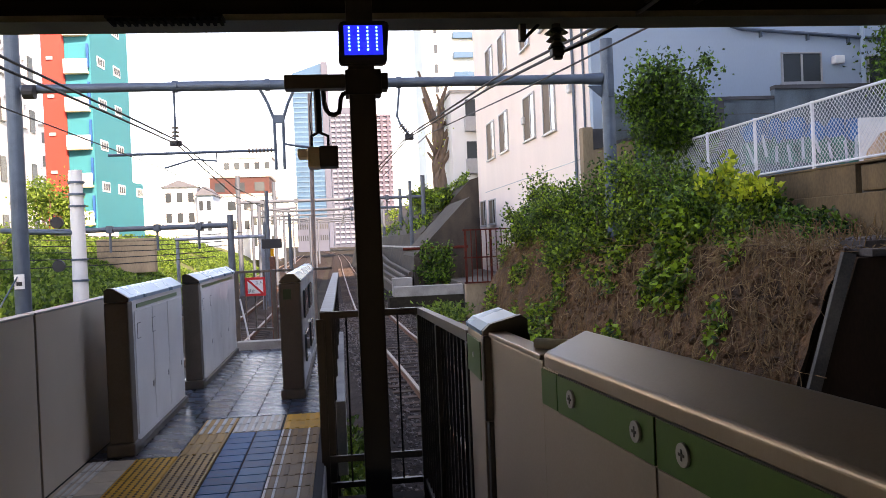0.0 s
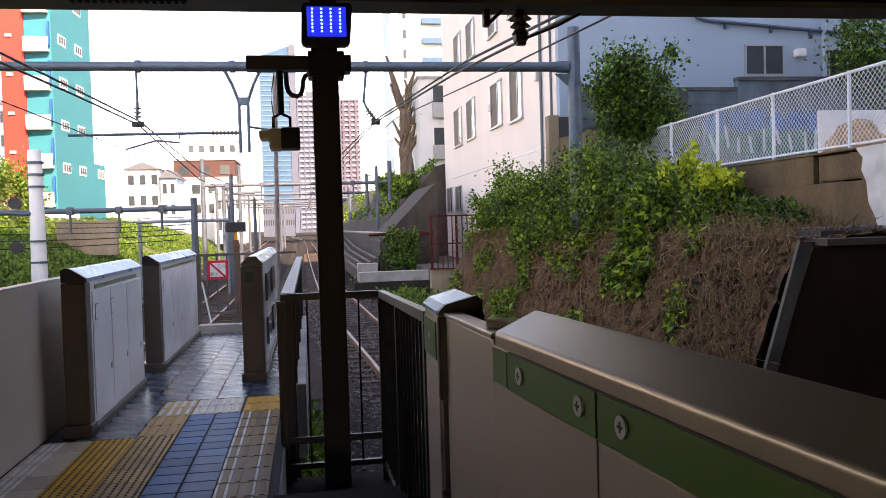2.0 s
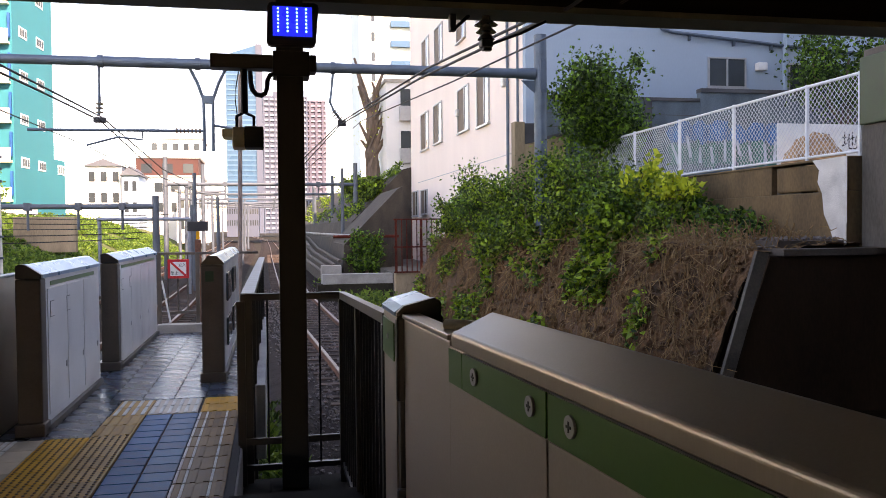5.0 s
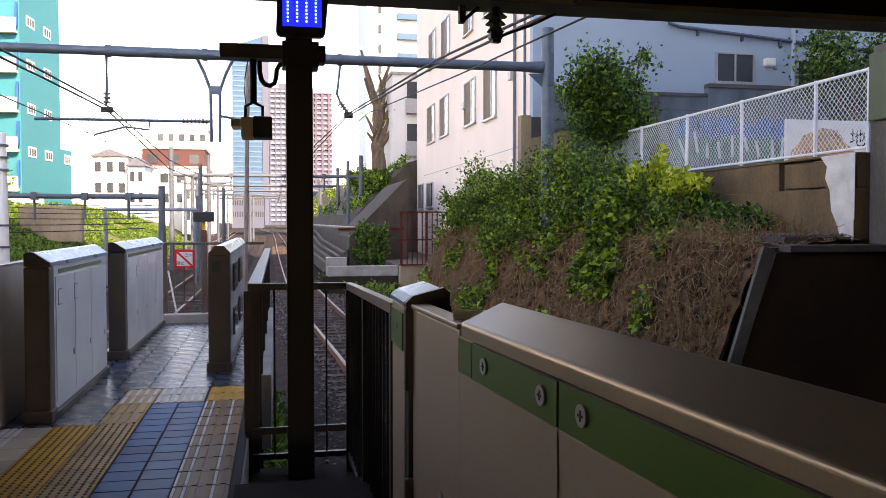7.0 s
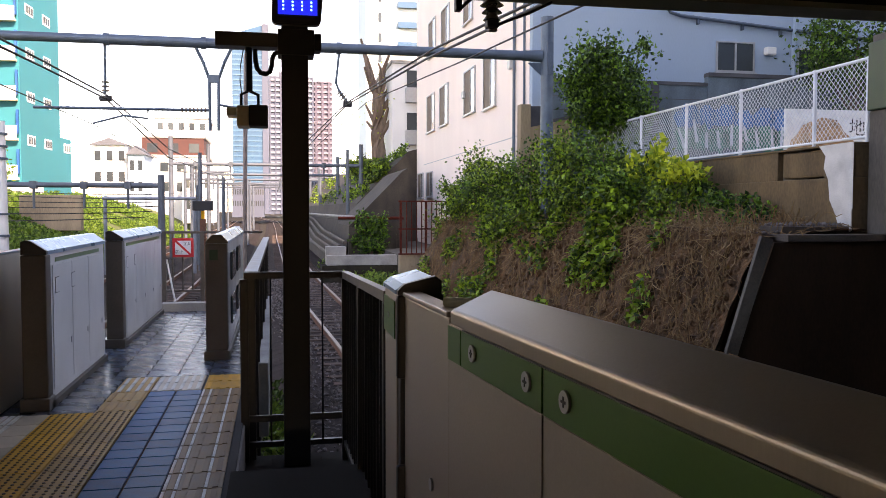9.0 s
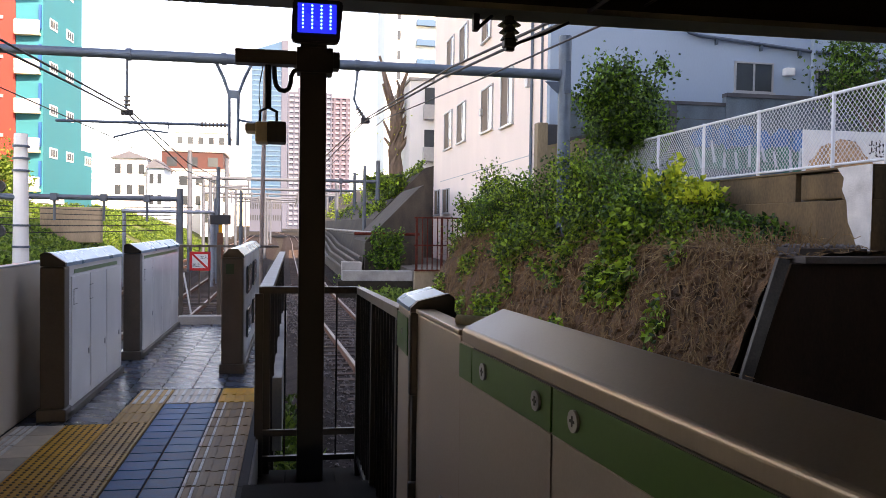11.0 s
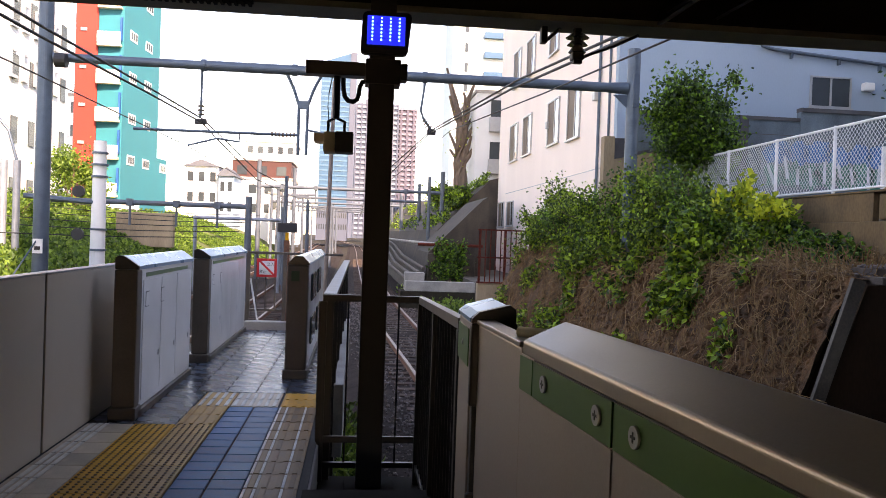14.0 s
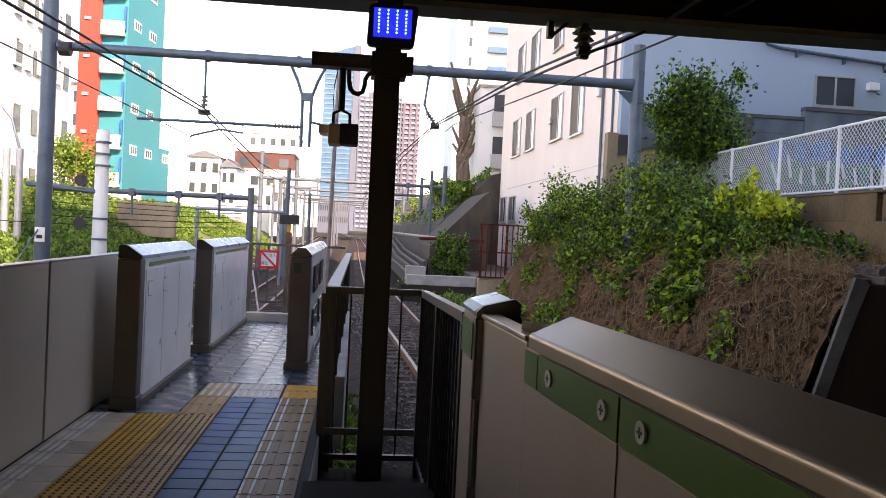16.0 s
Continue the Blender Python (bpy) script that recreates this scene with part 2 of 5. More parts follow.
def prism(bm, ring, offset):
    """A polygon given by 3D points, drawn out by offset."""
    off = Vector(offset)
    a = [bm.verts.new(Vector(p)) for p in ring]
    b = [bm.verts.new(Vector(p) + off) for p in ring]
    bm.faces.new(a)
    bm.faces.new(b[::-1])
    for k in range(len(a)):
        bm.faces.new((a[k], b[k], b[(k + 1) % len(a)], a[(k + 1) % len(a)]))
    return bm


def B(*args, **kw):
    return bx(bmesh.new(), *args, **kw)


def C(*args, **kw):
    return cy(bmesh.new(), *args, **kw)


def T(*args, **kw):
    return tube(bmesh.new(), *args, **kw)


def mesh_of(name, bm, material, at):
    bmesh.ops.recalc_face_normals(bm, faces=bm.faces)
    if at is not None:
        bmesh.ops.translate(bm, verts=bm.verts, vec=-Vector(at))
    me = bpy.data.meshes.new(name)
    bm.to_mesh(me)
    bm.free()
    me.materials.append(material)
    return me


def thing(name, at, label, category, group="", kind=""):
    """The Empty at a thing's base, to which its parts belong."""
    ob = new(name)
    ob.empty_display_size = 0.1
    ob.location = at
    ORIGIN[ob] = Vector(at)
    return tagged(ob, label, category, group, kind)


def part(name, bm, material, parent, label="", smooth=False, kind=""):
    ob = new(name, mesh_of(name, bm, material, ORIGIN[parent]))
    ob.parent = parent
    ORIGIN[ob] = ORIGIN[parent]
    if smooth:
        ob.data.shade_smooth()
    if label or kind:
        tagged(ob, label, "", "", kind)
    return ob


def solo(name, bm, material, label, category, group="", kind="", smooth=False):
    """A thing that is one mesh, with its origin at the middle of its base."""
    lo = [min(v.co[k] for v in bm.verts) for k in range(3)]
    hi = [max(v.co[k] for v in bm.verts) for k in range(3)]
    at = Vector(((lo[0] + hi[0]) / 2, (lo[1] + hi[1]) / 2, lo[2]))
    ob = new(name, mesh_of(name, bm, material, at))
    ob.location = at
    ORIGIN[ob] = at
    if smooth:
        ob.data.shade_smooth()
    return tagged(ob, label, category, group, kind)


def pieces(name, bm, material, parent, places):
    """Alike pieces that share one mesh, each an object of its own under parent."""
    me = mesh_of(name, bm, material, None)
    for p in places:
        ob = new(name, me)
        ob.parent = parent
        ob.location = Vector(p) - ORIGIN[parent]


def raw(name, verts, faces, material, at=(0, 0, 0)):
    me = bpy.data.meshes.new(name)
    me.from_pydata([tuple(v) for v in verts], [], [tuple(f) for f in faces])
    me.materials.append(material)
    ob = new(name, me)
    ob.location = at
    ORIGIN[ob] = Vector(at)
    return ob


def leaves(name, centres, size, material, parent=None, rng=None, out=None, droop=0.3):
    """Folded pointed leaves round the given centres, each one an island."""
    rng = rng or np.random.default_rng(3)
    c = np.asarray(centres, float)
    k = len(c)
    if parent is not None:
        c = c - np.array(ORIGIN[parent])
    d = rng.normal(size=(k, 3))
    if out is not None:
        d = d * 0.7 + np.asarray(out)
    d[:, 2] -= droop
    d /= np.linalg.norm(d, axis=1)[:, None]
    s = np.cross(d, rng.normal(size=(k, 3)))
    s /= np.linalg.norm(s, axis=1)[:, None]
    nrm = np.cross(d, s)
    ln = size * rng.uniform(0.6, 1.4, (k, 1))
    w = ln * 0.32
    v = np.stack([c, c + d * ln * 0.45 + s * w + nrm * ln * 0.12, c + d * ln, c + d * ln * 0.45 - s * w + nrm * ln * 0.12], 1).reshape(-1, 3)
    i = np.arange(k) * 4
    f = np.concatenate([np.stack([i, i + 1, i + 2], 1), np.stack([i, i + 2, i + 3], 1)])
    ob = raw(name, v, f, material, (0, 0, 0))
    if parent is not None:
        ob.parent = parent
        ORIGIN[ob] = ORIGIN[parent]
    return ob


# ---- setting: ground, tracks, platform, hillside ----
def track_x(y):
    """The middle of the track beside the platform."""
    return float(np.interp(y, (-10, 0, 8, 16, 24, 34, 47, 66, 82, 120, 200, 330), (3.35, 3.05, 2.75, 2.4, 1.97, 1.64, 1.5, 1.35, 1.22, 1.1, 0.4, -6)))


ground = solo("ground", B(-900, 900, -60, 1500, -2.2, -1.52), M_ground, "dusty brown soil beside the railway", "ground", kind="structure")

RAILZ = -1.15


def ribbon(name, xf, half, z, y0, y1, step, material, label, kind):
    """A shallow bank of ballast that follows a track, with worn shoulders."""
    ys = np.arange(y0, y1 + step, step)
    prof = [(-half - 0.5, -1.5), (-half, z), (-0.5, z + 0.02), (0.5, z + 0.02), (half, z), (half + 0.5, -1.5)]
    v, f = [], []
    for y in ys:
        for dx, zz in prof:
            v.append((xf(y) + dx + 0.05 * noise.noise((dx, y, 1)), y, zz + 0.03 * noise.noise((dx * 3, y * 2, 5))))
    m = len(prof)
    for i in range(len(ys) - 1):
        for k in range(m - 1):
            f.append((i * m + k, i * m + k + 1, (i + 1) * m + k + 1, (i + 1) * m + k))
    ob = raw(name, v, f, material)
    return tagged(ob, label, "ballast", "", kind)


def left_track_x(y):
    return float(np.interp(y, (-10, 0, 14, 30, 60, 120, 220), (-3.1, -3.05, -2.95, -2.9, -3.1, -3.4, -6)))


def far_track_x(y):
    return left_track_x(y) - 3.7


def build_track(xf, y0, y1, label, group):
    """Two rails on sleepers laid along a curve."""
    th = thing("railway_track", (xf(8), 8, -1.5), label, "railway track", group, "structure")
    for side in (-0.56, 0.56):
        pts = [(xf(y) + side, y) for y in np.arange(y0, y1, 2.0)]
        for nm, w, za, zb, mt in (("rail_web", 0.03, RAILZ - 0.15, RAILZ - 0.03, M_rust), ("rail_head", 0.034, RAILZ - 0.03, RAILZ, M_railhead)):
            bm = bmesh.new()
            rows = [[bm.verts.new((x + dx, y, z)) for dx, z in ((-w, za), (w, za), (w, zb), (-w, zb))] for x, y in pts]
            for a, b in zip(rows, rows[1:]):
                for k in range(4):
                    bm.faces.new((a[k], a[(k + 1) % 4], b[(k + 1) % 4], b[k]))
            part(nm, bm, mt, th)
    return th


ribbon("ballast_bed", track_x, 1.5, RAILZ - 0.17, -8, 330, 1.5, M_ballast, "reddish brown ballast stones under the track", "stuff")
ribbon("ballast_bed", left_track_x, 1.5, RAILZ - 0.17, -8, 220, 1.5, M_ballast, "reddish brown ballast stones under the track", "stuff")
ribbon("ballast_bed", far_track_x, 1.5, RAILZ - 0.17, -8, 220, 1.5, M_ballast, "reddish brown ballast stones under the track", "stuff")
track_right = build_track(track_x, -8, 330, "steel rails with shiny heads on dark sleepers", "tracks")
track_left = build_track(left_track_x, -8, 220, "steel rails with shiny heads on dark sleepers", "tracks")
track_far = build_track(far_track_x, -8, 220, "steel rails with shiny heads on dark sleepers", "tracks")

# platform body: a main deck and the narrower tongue beside the opening
platform = thing("platform", (-0.5, 4, -1.5), "tiled concrete railway platform narrowing towards its end", "platform", kind="structure")
bm = bmesh.new()
bx(bm, -1.62, 0.40, -48, 12.75, -1.5, -0.03, 0.01)
part("platform_slab", bm, M_conc, platform)
bm = bmesh.new()
bx(bm, 0.402, 1.62, -48, 4.05, -1.5, -0.03, 0.01)
part("platform_slab", bm, M_conc, platform)
part("grout_bed", B(-1.60, 1.60, -7.9, 4.02, -0.03, -0.012), M_grout, platform)
part("grout_bed", B(-1.60, 0.385, 4.022, 12.3, -0.03, -0.012), M_grout, platform)
part("end_kerb", B(-1.12, 0.38, 12.38, 12.62, -0.03, 0.12, 0.01), M_conc, platform, "sunlit pale concrete kerb")
part("edge_beam", B(0.402, 1.3, 4.86, 5.4, -0.45, -0.32, 0.01), M_under, platform, "dark steel edge beam")

# hillside: a steep earth cutting with a bench above
def hill_z(x, y):
    b = 7.05 - (y - 10.4) * 0.085
    u = x - b
    n1 = noise.noise((x * 0.9, y * 0.5, 2)) * 0.35 + noise.noise((x * 2.5, y * 1.7, 7)) * 0.16 + noise.noise((x * 6, y * 5, 3)) * 0.13 + noise.noise((x * 13, y * 11, 8)) * 0.06
    u2 = u + n1 * 0.5
    if u2 < 0:
        z = -1.4
    elif u2 < 1.1:
        z = -1.4 + 2.55 * (u2 / 1.1) ** 0.85
    else:
        z = 1.15 + (u2 - 1.1) * min(0.5, 0.06 + 0.045 * max(0, y - 11.5))
    return z + n1 * 0.25


ys, xs = np.arange(10.75, 29.0, 0.12), np.arange(4.2, 10.1, 0.075)
v = [(x, y, hill_z(x, y)) for y in ys for x in xs]
w = len(xs)
f = [(i * w + k, i * w + k + 1, (i + 1) * w + k + 1, (i + 1) * w + k) for i in range(len(ys) - 1) for k in range(w - 1)]
hillside = tagged(raw("hillside", v, f, M_earth), "steep bare earth cutting with roots and dry creepers", "hillside", "", "structure")
hillside.data.shade_smooth()

# retaining wall with its coping, above the bench
retaining = thing("retaining_wall", (10.05, 16, 1.0), "stained grey concrete retaining wall above the cutting", "retaining wall", kind="structure")
part("upper_course", B(9.9, 10.25, 13.05, 24.2, 2.13, 2.66, 0.015), M_retain, retaining)
part("broken_block", B(9.93, 10.25, 11.72, 12.92, 2.16, 2.62, 0.05, rot=2), M_retain, retaining, "cracked concrete block")
part("broken_block", B(10.0, 10.25, 12.3, 13.04, 2.13, 2.64, 0.03), M_concd, retaining)
part("upper_course", B(9.9, 10.25, 10.9, 11.7, 2.13, 2.66, 0.015), M_retain, retaining)
part("lower_course", B(9.82, 10.3, 10.9, 24.2, 0.6, 2.128, 0.02), M_retain, retaining)
part("coping", B(9.88, 10.27, 10.9, 24.2, 2.662, 2.70, 0.008), M_retain, retaining)
bm = bmesh.new()
ring = [(9.80, 10.85 + a, z) for a, z in ((0, 1.25), (0.12, 1.2), (0.3, 1.3), (0.42, 1.55), (0.55, 1.75), (0.6, 2.1), (0.72, 2.3), (0.68, 2.5), (0.86, 2.68), (0, 2.69))]
prism(bm, ring, (0.018, 0, 0))
part("plaster_patch", bm, M_plaster, retaining, "peeling white plaster patch")
bm = bmesh.new()
prism(bm, [(9.795, 10.82 + a, z) for a, z in ((0, 1.6), (0.2, 1.65), (0.33, 1.95), (0.38, 2.3), (0.3, 2.6), (0, 2.68))], (0.004, 0, 0))
part("plaster_lump", bm, M_plaster, retaining, "second flaking coat of plaster")
terrace = solo("terrace", B(10.26, 40, 11.0, 60, 0.4, 2.64), M_conc, "flat paved yard behind the fence", "yard", kind="structure")

# bridge abutment, deep shade put into its near-black face, with a slanting concrete edge
abut = thing("bridge_abutment", (10, 10.7, -1.5), "bridge abutment with shade painted black and slanting concrete edge", "abutment", kind="structure")
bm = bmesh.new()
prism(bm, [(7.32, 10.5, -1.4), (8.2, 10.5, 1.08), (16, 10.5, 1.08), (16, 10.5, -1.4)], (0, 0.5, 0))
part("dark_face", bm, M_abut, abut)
bm = bmesh.new()
prism(bm, [(7.12, 10.42, -1.4), (7.93, 10.42, 1.18), (8.13, 10.42, 1.14), (7.32, 10.42, -1.4)], (0, 0.078, 0))
part("slanting_edge", bm, M_slab, abut, "weathered concrete edge")
bm = bmesh.new()
bx(bm, 8.4, 16, 10.45, 11.2, 1.09, 1.2, 0.01)
bx(bm, 8.6, 9.9, 10.9, 11.6, 1.2, 1.32, 0.01)
part("ledge", bm, M_trough, abut)
column = thing("bridge_column", (10.4, 10.4, 1.0), "brown stained concrete column with a dark green panel", "column", kind="structure")
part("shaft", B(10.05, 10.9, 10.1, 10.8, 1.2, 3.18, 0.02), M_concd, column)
part("green_panel", B(10.0, 11.2, 9.98, 10.8, 3.182, 4.27, 0.02), M_dkgreen, column, "dark green steel panel")
part("upper_shaft", B(10.08, 10.9, 10.1, 10.8, 4.272, 4.395, 0.02), M_concd, column)

# the bridge overhead: deck, edge girder with its olive flange
bridge = thing("overbridge", (0, 0, 3.3), "dark steel overbridge crossing above the platform", "bridge", kind="structure")
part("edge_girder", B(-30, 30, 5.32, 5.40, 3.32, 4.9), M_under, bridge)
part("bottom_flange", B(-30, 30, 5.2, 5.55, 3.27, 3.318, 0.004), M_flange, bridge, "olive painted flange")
# Deck runs far back, out of view, to hold off light from behind.
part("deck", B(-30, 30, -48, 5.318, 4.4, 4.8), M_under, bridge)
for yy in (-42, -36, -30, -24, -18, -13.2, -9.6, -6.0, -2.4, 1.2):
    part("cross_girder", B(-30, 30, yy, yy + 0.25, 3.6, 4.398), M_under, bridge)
# Unseen mass added above the bridge to shade hillside and tracks.
part("shade_block", B(4, 50, -9, 5.3, 4.802, 36), M_wallg, bridge, "unseen block above the bridge, added to cast shade")
# Unseen walls, added to keep side light out from under the bridge.
solo("shade_wall_west", B(-10.3, -10, -48, 5.2, -1.5, 4.398), M_concd, "unseen concrete wall added to keep light from under the bridge", "wall", kind="structure")
solo("shade_wall_east", B(12, 12.3, -48, 10.45, -1.5, 4.398), M_concd, "unseen concrete wall added to keep light from under the bridge", "wall", kind="structure")

# Unseen south pieces, added to narrow the light from behind.
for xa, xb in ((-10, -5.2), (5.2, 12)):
    solo("shade_wall_south", B(xa, xb, -48.3, -48.0, -1.5, 4.398), M_concd, "unseen concrete wall added to keep light from under the bridge", "wall", kind="structure")

# ---- near wall and gates ----
left_wall = thing("barrier_panel", (-1.5, 2, 0), "beige metal screen panel along the platform edge", "barrier", "fixed screens")
part("panel", B(-1.53, -1.45, -6, 4.76, 0.0, 1.225, 0.008), M_panel_l, left_wall)
part("top_trim", B(-1.535, -1.445, -6, 4.76, 1.226, 1.24, 0.003), M_alu, left_wall)
left_wall_b = thing("barrier_panel", (-1.5, 5.1, 0), "beige metal screen panel along the platform edge", "barrier", "fixed screens")
part("panel", B(-1.53, -1.45, 4.795, 7.6, 0.0, 1.225, 0.008), M_panel_l, left_wall_b)
part("top_trim", B(-1.535, -1.445, 4.795, 7.6, 1.226, 1.24, 0.003), M_alu, left_wall_b)
part("joint_strip", B(-1.525, -1.462, 4.762, 4.793, 0.0, 1.225), M_black, left_wall_b, "black rubber joint strip")


def platform_gate(x0, x1, y0, y1, label, face=1):
    """A platform screen gate: steel box with a sloped steel lid, a dark end post and recessed doors on its face."""
    g = thing("platform_gate", ((x0 + x1) / 2, (y0 + y1) / 2, 0), label, "platform gate", "platform gates")
    xf = x1 if face > 0 else x0
    part("body", B(x0, x1, y0 + 0.12, y1, 0.06, 1.22, 0.006), M_gate, g)
    part("plinth", B(x0 - 0.02, x1 + 0.03, y0 + 0.02, y1, 0.0, 0.058, 0.006), M_brown, g)
    e = 0.015
    if face > 0:
        roof = [(x0 - e, 1.222), (x1 + e, 1.222), (x1 + e, 1.252), (x0 + 0.055, 1.325), (x0 + 0.035, 1.332), (x0 + 0.01, 1.332), (x0 - e, 1.318)]
    else:
        mid = (x0 + x1) / 2
        roof = [(x0 - e, 1.222), (x1 + e, 1.222), (x1 + e, 1.24), (mid + 0.04, 1.315), (mid - 0.04, 1.315), (x0 - e, 1.24)]
    bm = prism(bmesh.new(), [(x, y0, z) for x, z in roof], (0, y1 - y0, 0))
    part("lid", bm, M_gatelid, g, "steel lid tinted blue for reflected sky")
    bm = bmesh.new()
    bx(bm, x0 - 0.03, x1 + 0.015, y0 - 0.04, y0 + 0.118, 0.1, 1.22, 0.015)
    bx(bm, x0 - 0.05, x1 + 0.03, y0 - 0.06, y0 + 0.13, 0.0, 0.1, 0.012)
    part("end_post", bm, M_brown, g, "dark brown end post")
    cx_, w_ = (x0 + x1) / 2, (x1 - x0 + 0.045) / (x1 - x0 + 0.03)
    bm = prism(bmesh.new(), [(cx_ + (x - cx_) * w_, y0 - 0.045, z + 0.003) for x, z in roof], (0, 0.044, 0))
    part("end_cap", bm, M_black, g, "black end cap")
    s = 1 if face > 0 else -1
    n = max(1, round((y1 - y0 - 0.3) / 0.75))
    st = (y1 - y0 - 0.3) / n
    for k in range(n):
        a = y0 + 0.2 + k * st
        part("door", B(min(xf, xf + s * 0.006), max(xf, xf + s * 0.006), a + 0.008, a + st - 0.008, 0.12, 1.13, 0.002), M_gate, g)
        part("lock", B(min(xf + s * 0.006, xf + s * 0.014), max(xf + s * 0.006, xf + s * 0.014), a + st - 0.09, a + st - 0.05, 0.42, 0.47, 0.003), M_alu, g, "small lock plate")
    for k in range(2):
        a = y0 + 0.28 + 0.55 * k
        part("access_plate", B(min(xf + s * 0.0065, xf + s * 0.010), max(xf + s * 0.0065, xf + s * 0.010), a, a + 0.11, 0.9, 1.02, 0.002), M_gate, g)
        part("access_gap", B(min(xf + s * 0.006, xf + s * 0.0075), max(xf + s * 0.006, xf + s * 0.0075), a - 0.006, a + 0.116, 0.894, 1.026), M_black, g, "dark gap")
    for k in range(n - 1):
        a = y0 + 0.2 + (k + 1) * st
        part("door_gap", B(min(xf, xf + s * 0.003), max(xf, xf + s * 0.003), a - 0.008, a + 0.008, 0.12, 1.13), M_black, g, "dark gap")
    part("marking_strip", B(min(xf, xf + s * 0.004), max(xf, xf + s * 0.004), y0 + 0.3, y1 - 0.25, 1.15, 1.185), M_green, g, "thin green marking strip")
    return g


gate_a = platform_gate(-1.27, -1.13, 5.86, 8.1, "white steel platform gate with dark end post and steel lid")
gate_b = platform_gate(-1.23, -1.09, 8.9, 12.2, "white steel platform gate reflecting the sunlit platform end")
gate_c = platform_gate(-0.06, 0.12, 7.89, 12.4, "narrow platform gate with dark end post and window openings", -1)
for k, (ya, za) in enumerate(((8.6, 0.78), (10.0, 0.78), (8.6, 0.28), (10.0, 0.28))):
    part("window", B(0.122, 0.15, ya, ya + 0.75, za, za + 0.32, 0.02), M_glass, gate_c, "dark rounded window")
part("number_plate_box", B(-0.045, 0.04, 7.835, 7.845, 1.05, 1.16, 0.004), M_dkgreen, gate_c, "dark green plate")


# long gate on the near side with a broad sloping lid and a green band, turned along the curving track
near = thing("platform_gate", (1.2, 1.24, 0), "long beige platform gate with green band and wide steel lid", "platform gate", "platform gates")
XW, YW = 1.2, 1.24
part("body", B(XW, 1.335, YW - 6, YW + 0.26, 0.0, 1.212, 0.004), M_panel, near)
bm = bmesh.new()
arc = [(XW + 0.012 - 0.018 * math.cos(q), YW - 6, 1.246 + 0.018 * math.sin(q)) for q in [k * math.pi / 14 for k in range(7)]]
prism(bm, [(XW + 0.138, YW - 6, 1.216), (XW + 0.138, YW - 6, 1.312), (XW + 0.132, YW - 6, 1.317), (XW + 0.126, YW - 6, 1.316)] + arc[::-1] + [(XW - 0.006, YW - 6, 1.216)], (0, 6.22, 0))
part("lid", bm, M_lid, near, "broad brushed steel lid")
for ya, yb in ((-0.493, 0.115), (-6, -0.507)):
    part("green_band", B(XW - 0.006, XW - 0.0005, YW + ya, YW + yb, 1.10, 1.207), M_green, near, "bright green band")
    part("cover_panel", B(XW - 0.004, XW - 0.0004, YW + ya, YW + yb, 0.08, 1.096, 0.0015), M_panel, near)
part("green_band_end", B(XW - 0.005, XW - 0.0005, YW + 0.125, YW + 0.255, 1.10, 1.207), M_green, near, "bright green band")
part("band_shadow_gap", B(XW - 0.003, XW - 0.0004, YW - 6, YW + 0.115, 1.2075, 1.2115), M_black, near, "black gap")
for yy in (YW, YW - 0.41, YW - 0.63):
    lk = part("lock_screw", C((XW - 0.0065, yy, 1.158), (XW - 0.013, yy, 1.158), 0.025, n=24), M_alu, near, "round steel lock")
    bm = bmesh.new()
    bx(bm, XW - 0.0145, XW - 0.0132, yy - 0.012, yy + 0.012, 1.155, 1.161)
    bx(bm, XW - 0.0145, XW - 0.0132, yy - 0.003, yy + 0.003, 1.146, 1.170)
    part("keyhole", bm, M_black, lk)
near.rotation_euler = (0, 0, radians(5.2))

# leaf between the long gate and the post
leaf_ = thing("gate_leaf", (1.165, 2.15, 0), "plain beige sliding gate leaf with steel top edge", "gate leaf")
part("panel", B(1.138, 1.198, 1.50, 2.17, 0.03, 1.228, 0.006), M_panel, leaf_)
part("top_edge", B(1.130, 1.206, 1.502, 2.17, 1.23, 1.248, 0.005), M_lid, leaf_)
part("lock", C((1.137, 1.72, 0.62), (1.130, 1.72, 0.62), 0.022, n=18), M_alu, leaf_, "round steel lock")
leaf_.rotation_euler = (0, 0, radians(3.5))

post = thing("gate_post", (1.2, 2.4, 0), "gate end post with black side and steel cap", "gate post")
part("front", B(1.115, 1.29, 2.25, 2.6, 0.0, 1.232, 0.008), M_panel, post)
part("green_plate", B(1.109, 1.114, 2.27, 2.59, 1.045, 1.2), M_green, post, "dull green plate")
part("plate_lock", C((1.108, 2.42, 1.13), (1.104, 2.42, 1.13), 0.012, n=12), M_alu, post)
bm = bmesh.new()
bx(bm, 1.122, 1.30, 2.19, 2.248, 0.0, 1.235, 0.008)
bx(bm, 1.105, 1.15, 2.165, 2.2, 0.9, 1.235, 0.012)
bx(bm, 1.105, 1.15, 2.165, 2.2, 0.1, 0.55, 0.012)
part("black_side", bm, M_black, post, "black rubber-edged side")
bm = bmesh.new()
prism(bm, [(1.108, 2.222, 1.234), (1.275, 2.222, 1.234), (1.275, 2.222, 1.296), (1.255, 2.222, 1.306), (1.14, 2.222, 1.275), (1.108, 2.222, 1.25)], (0, 0.385, 0))
part("cap", bm, M_gatelid, post, "steel cap tinted blue for reflected sky")
bm = bmesh.new()
prism(bm, [(1.112, 2.185, 1.234), (1.29, 2.185, 1.12), (1.29, 2.185, 1.29), (1.265, 2.185, 1.308), (1.14, 2.185, 1.277), (1.112, 2.185, 1.25)], (0, 0.036, 0))
part("cap_end", bm, M_black, post, "black cap end")

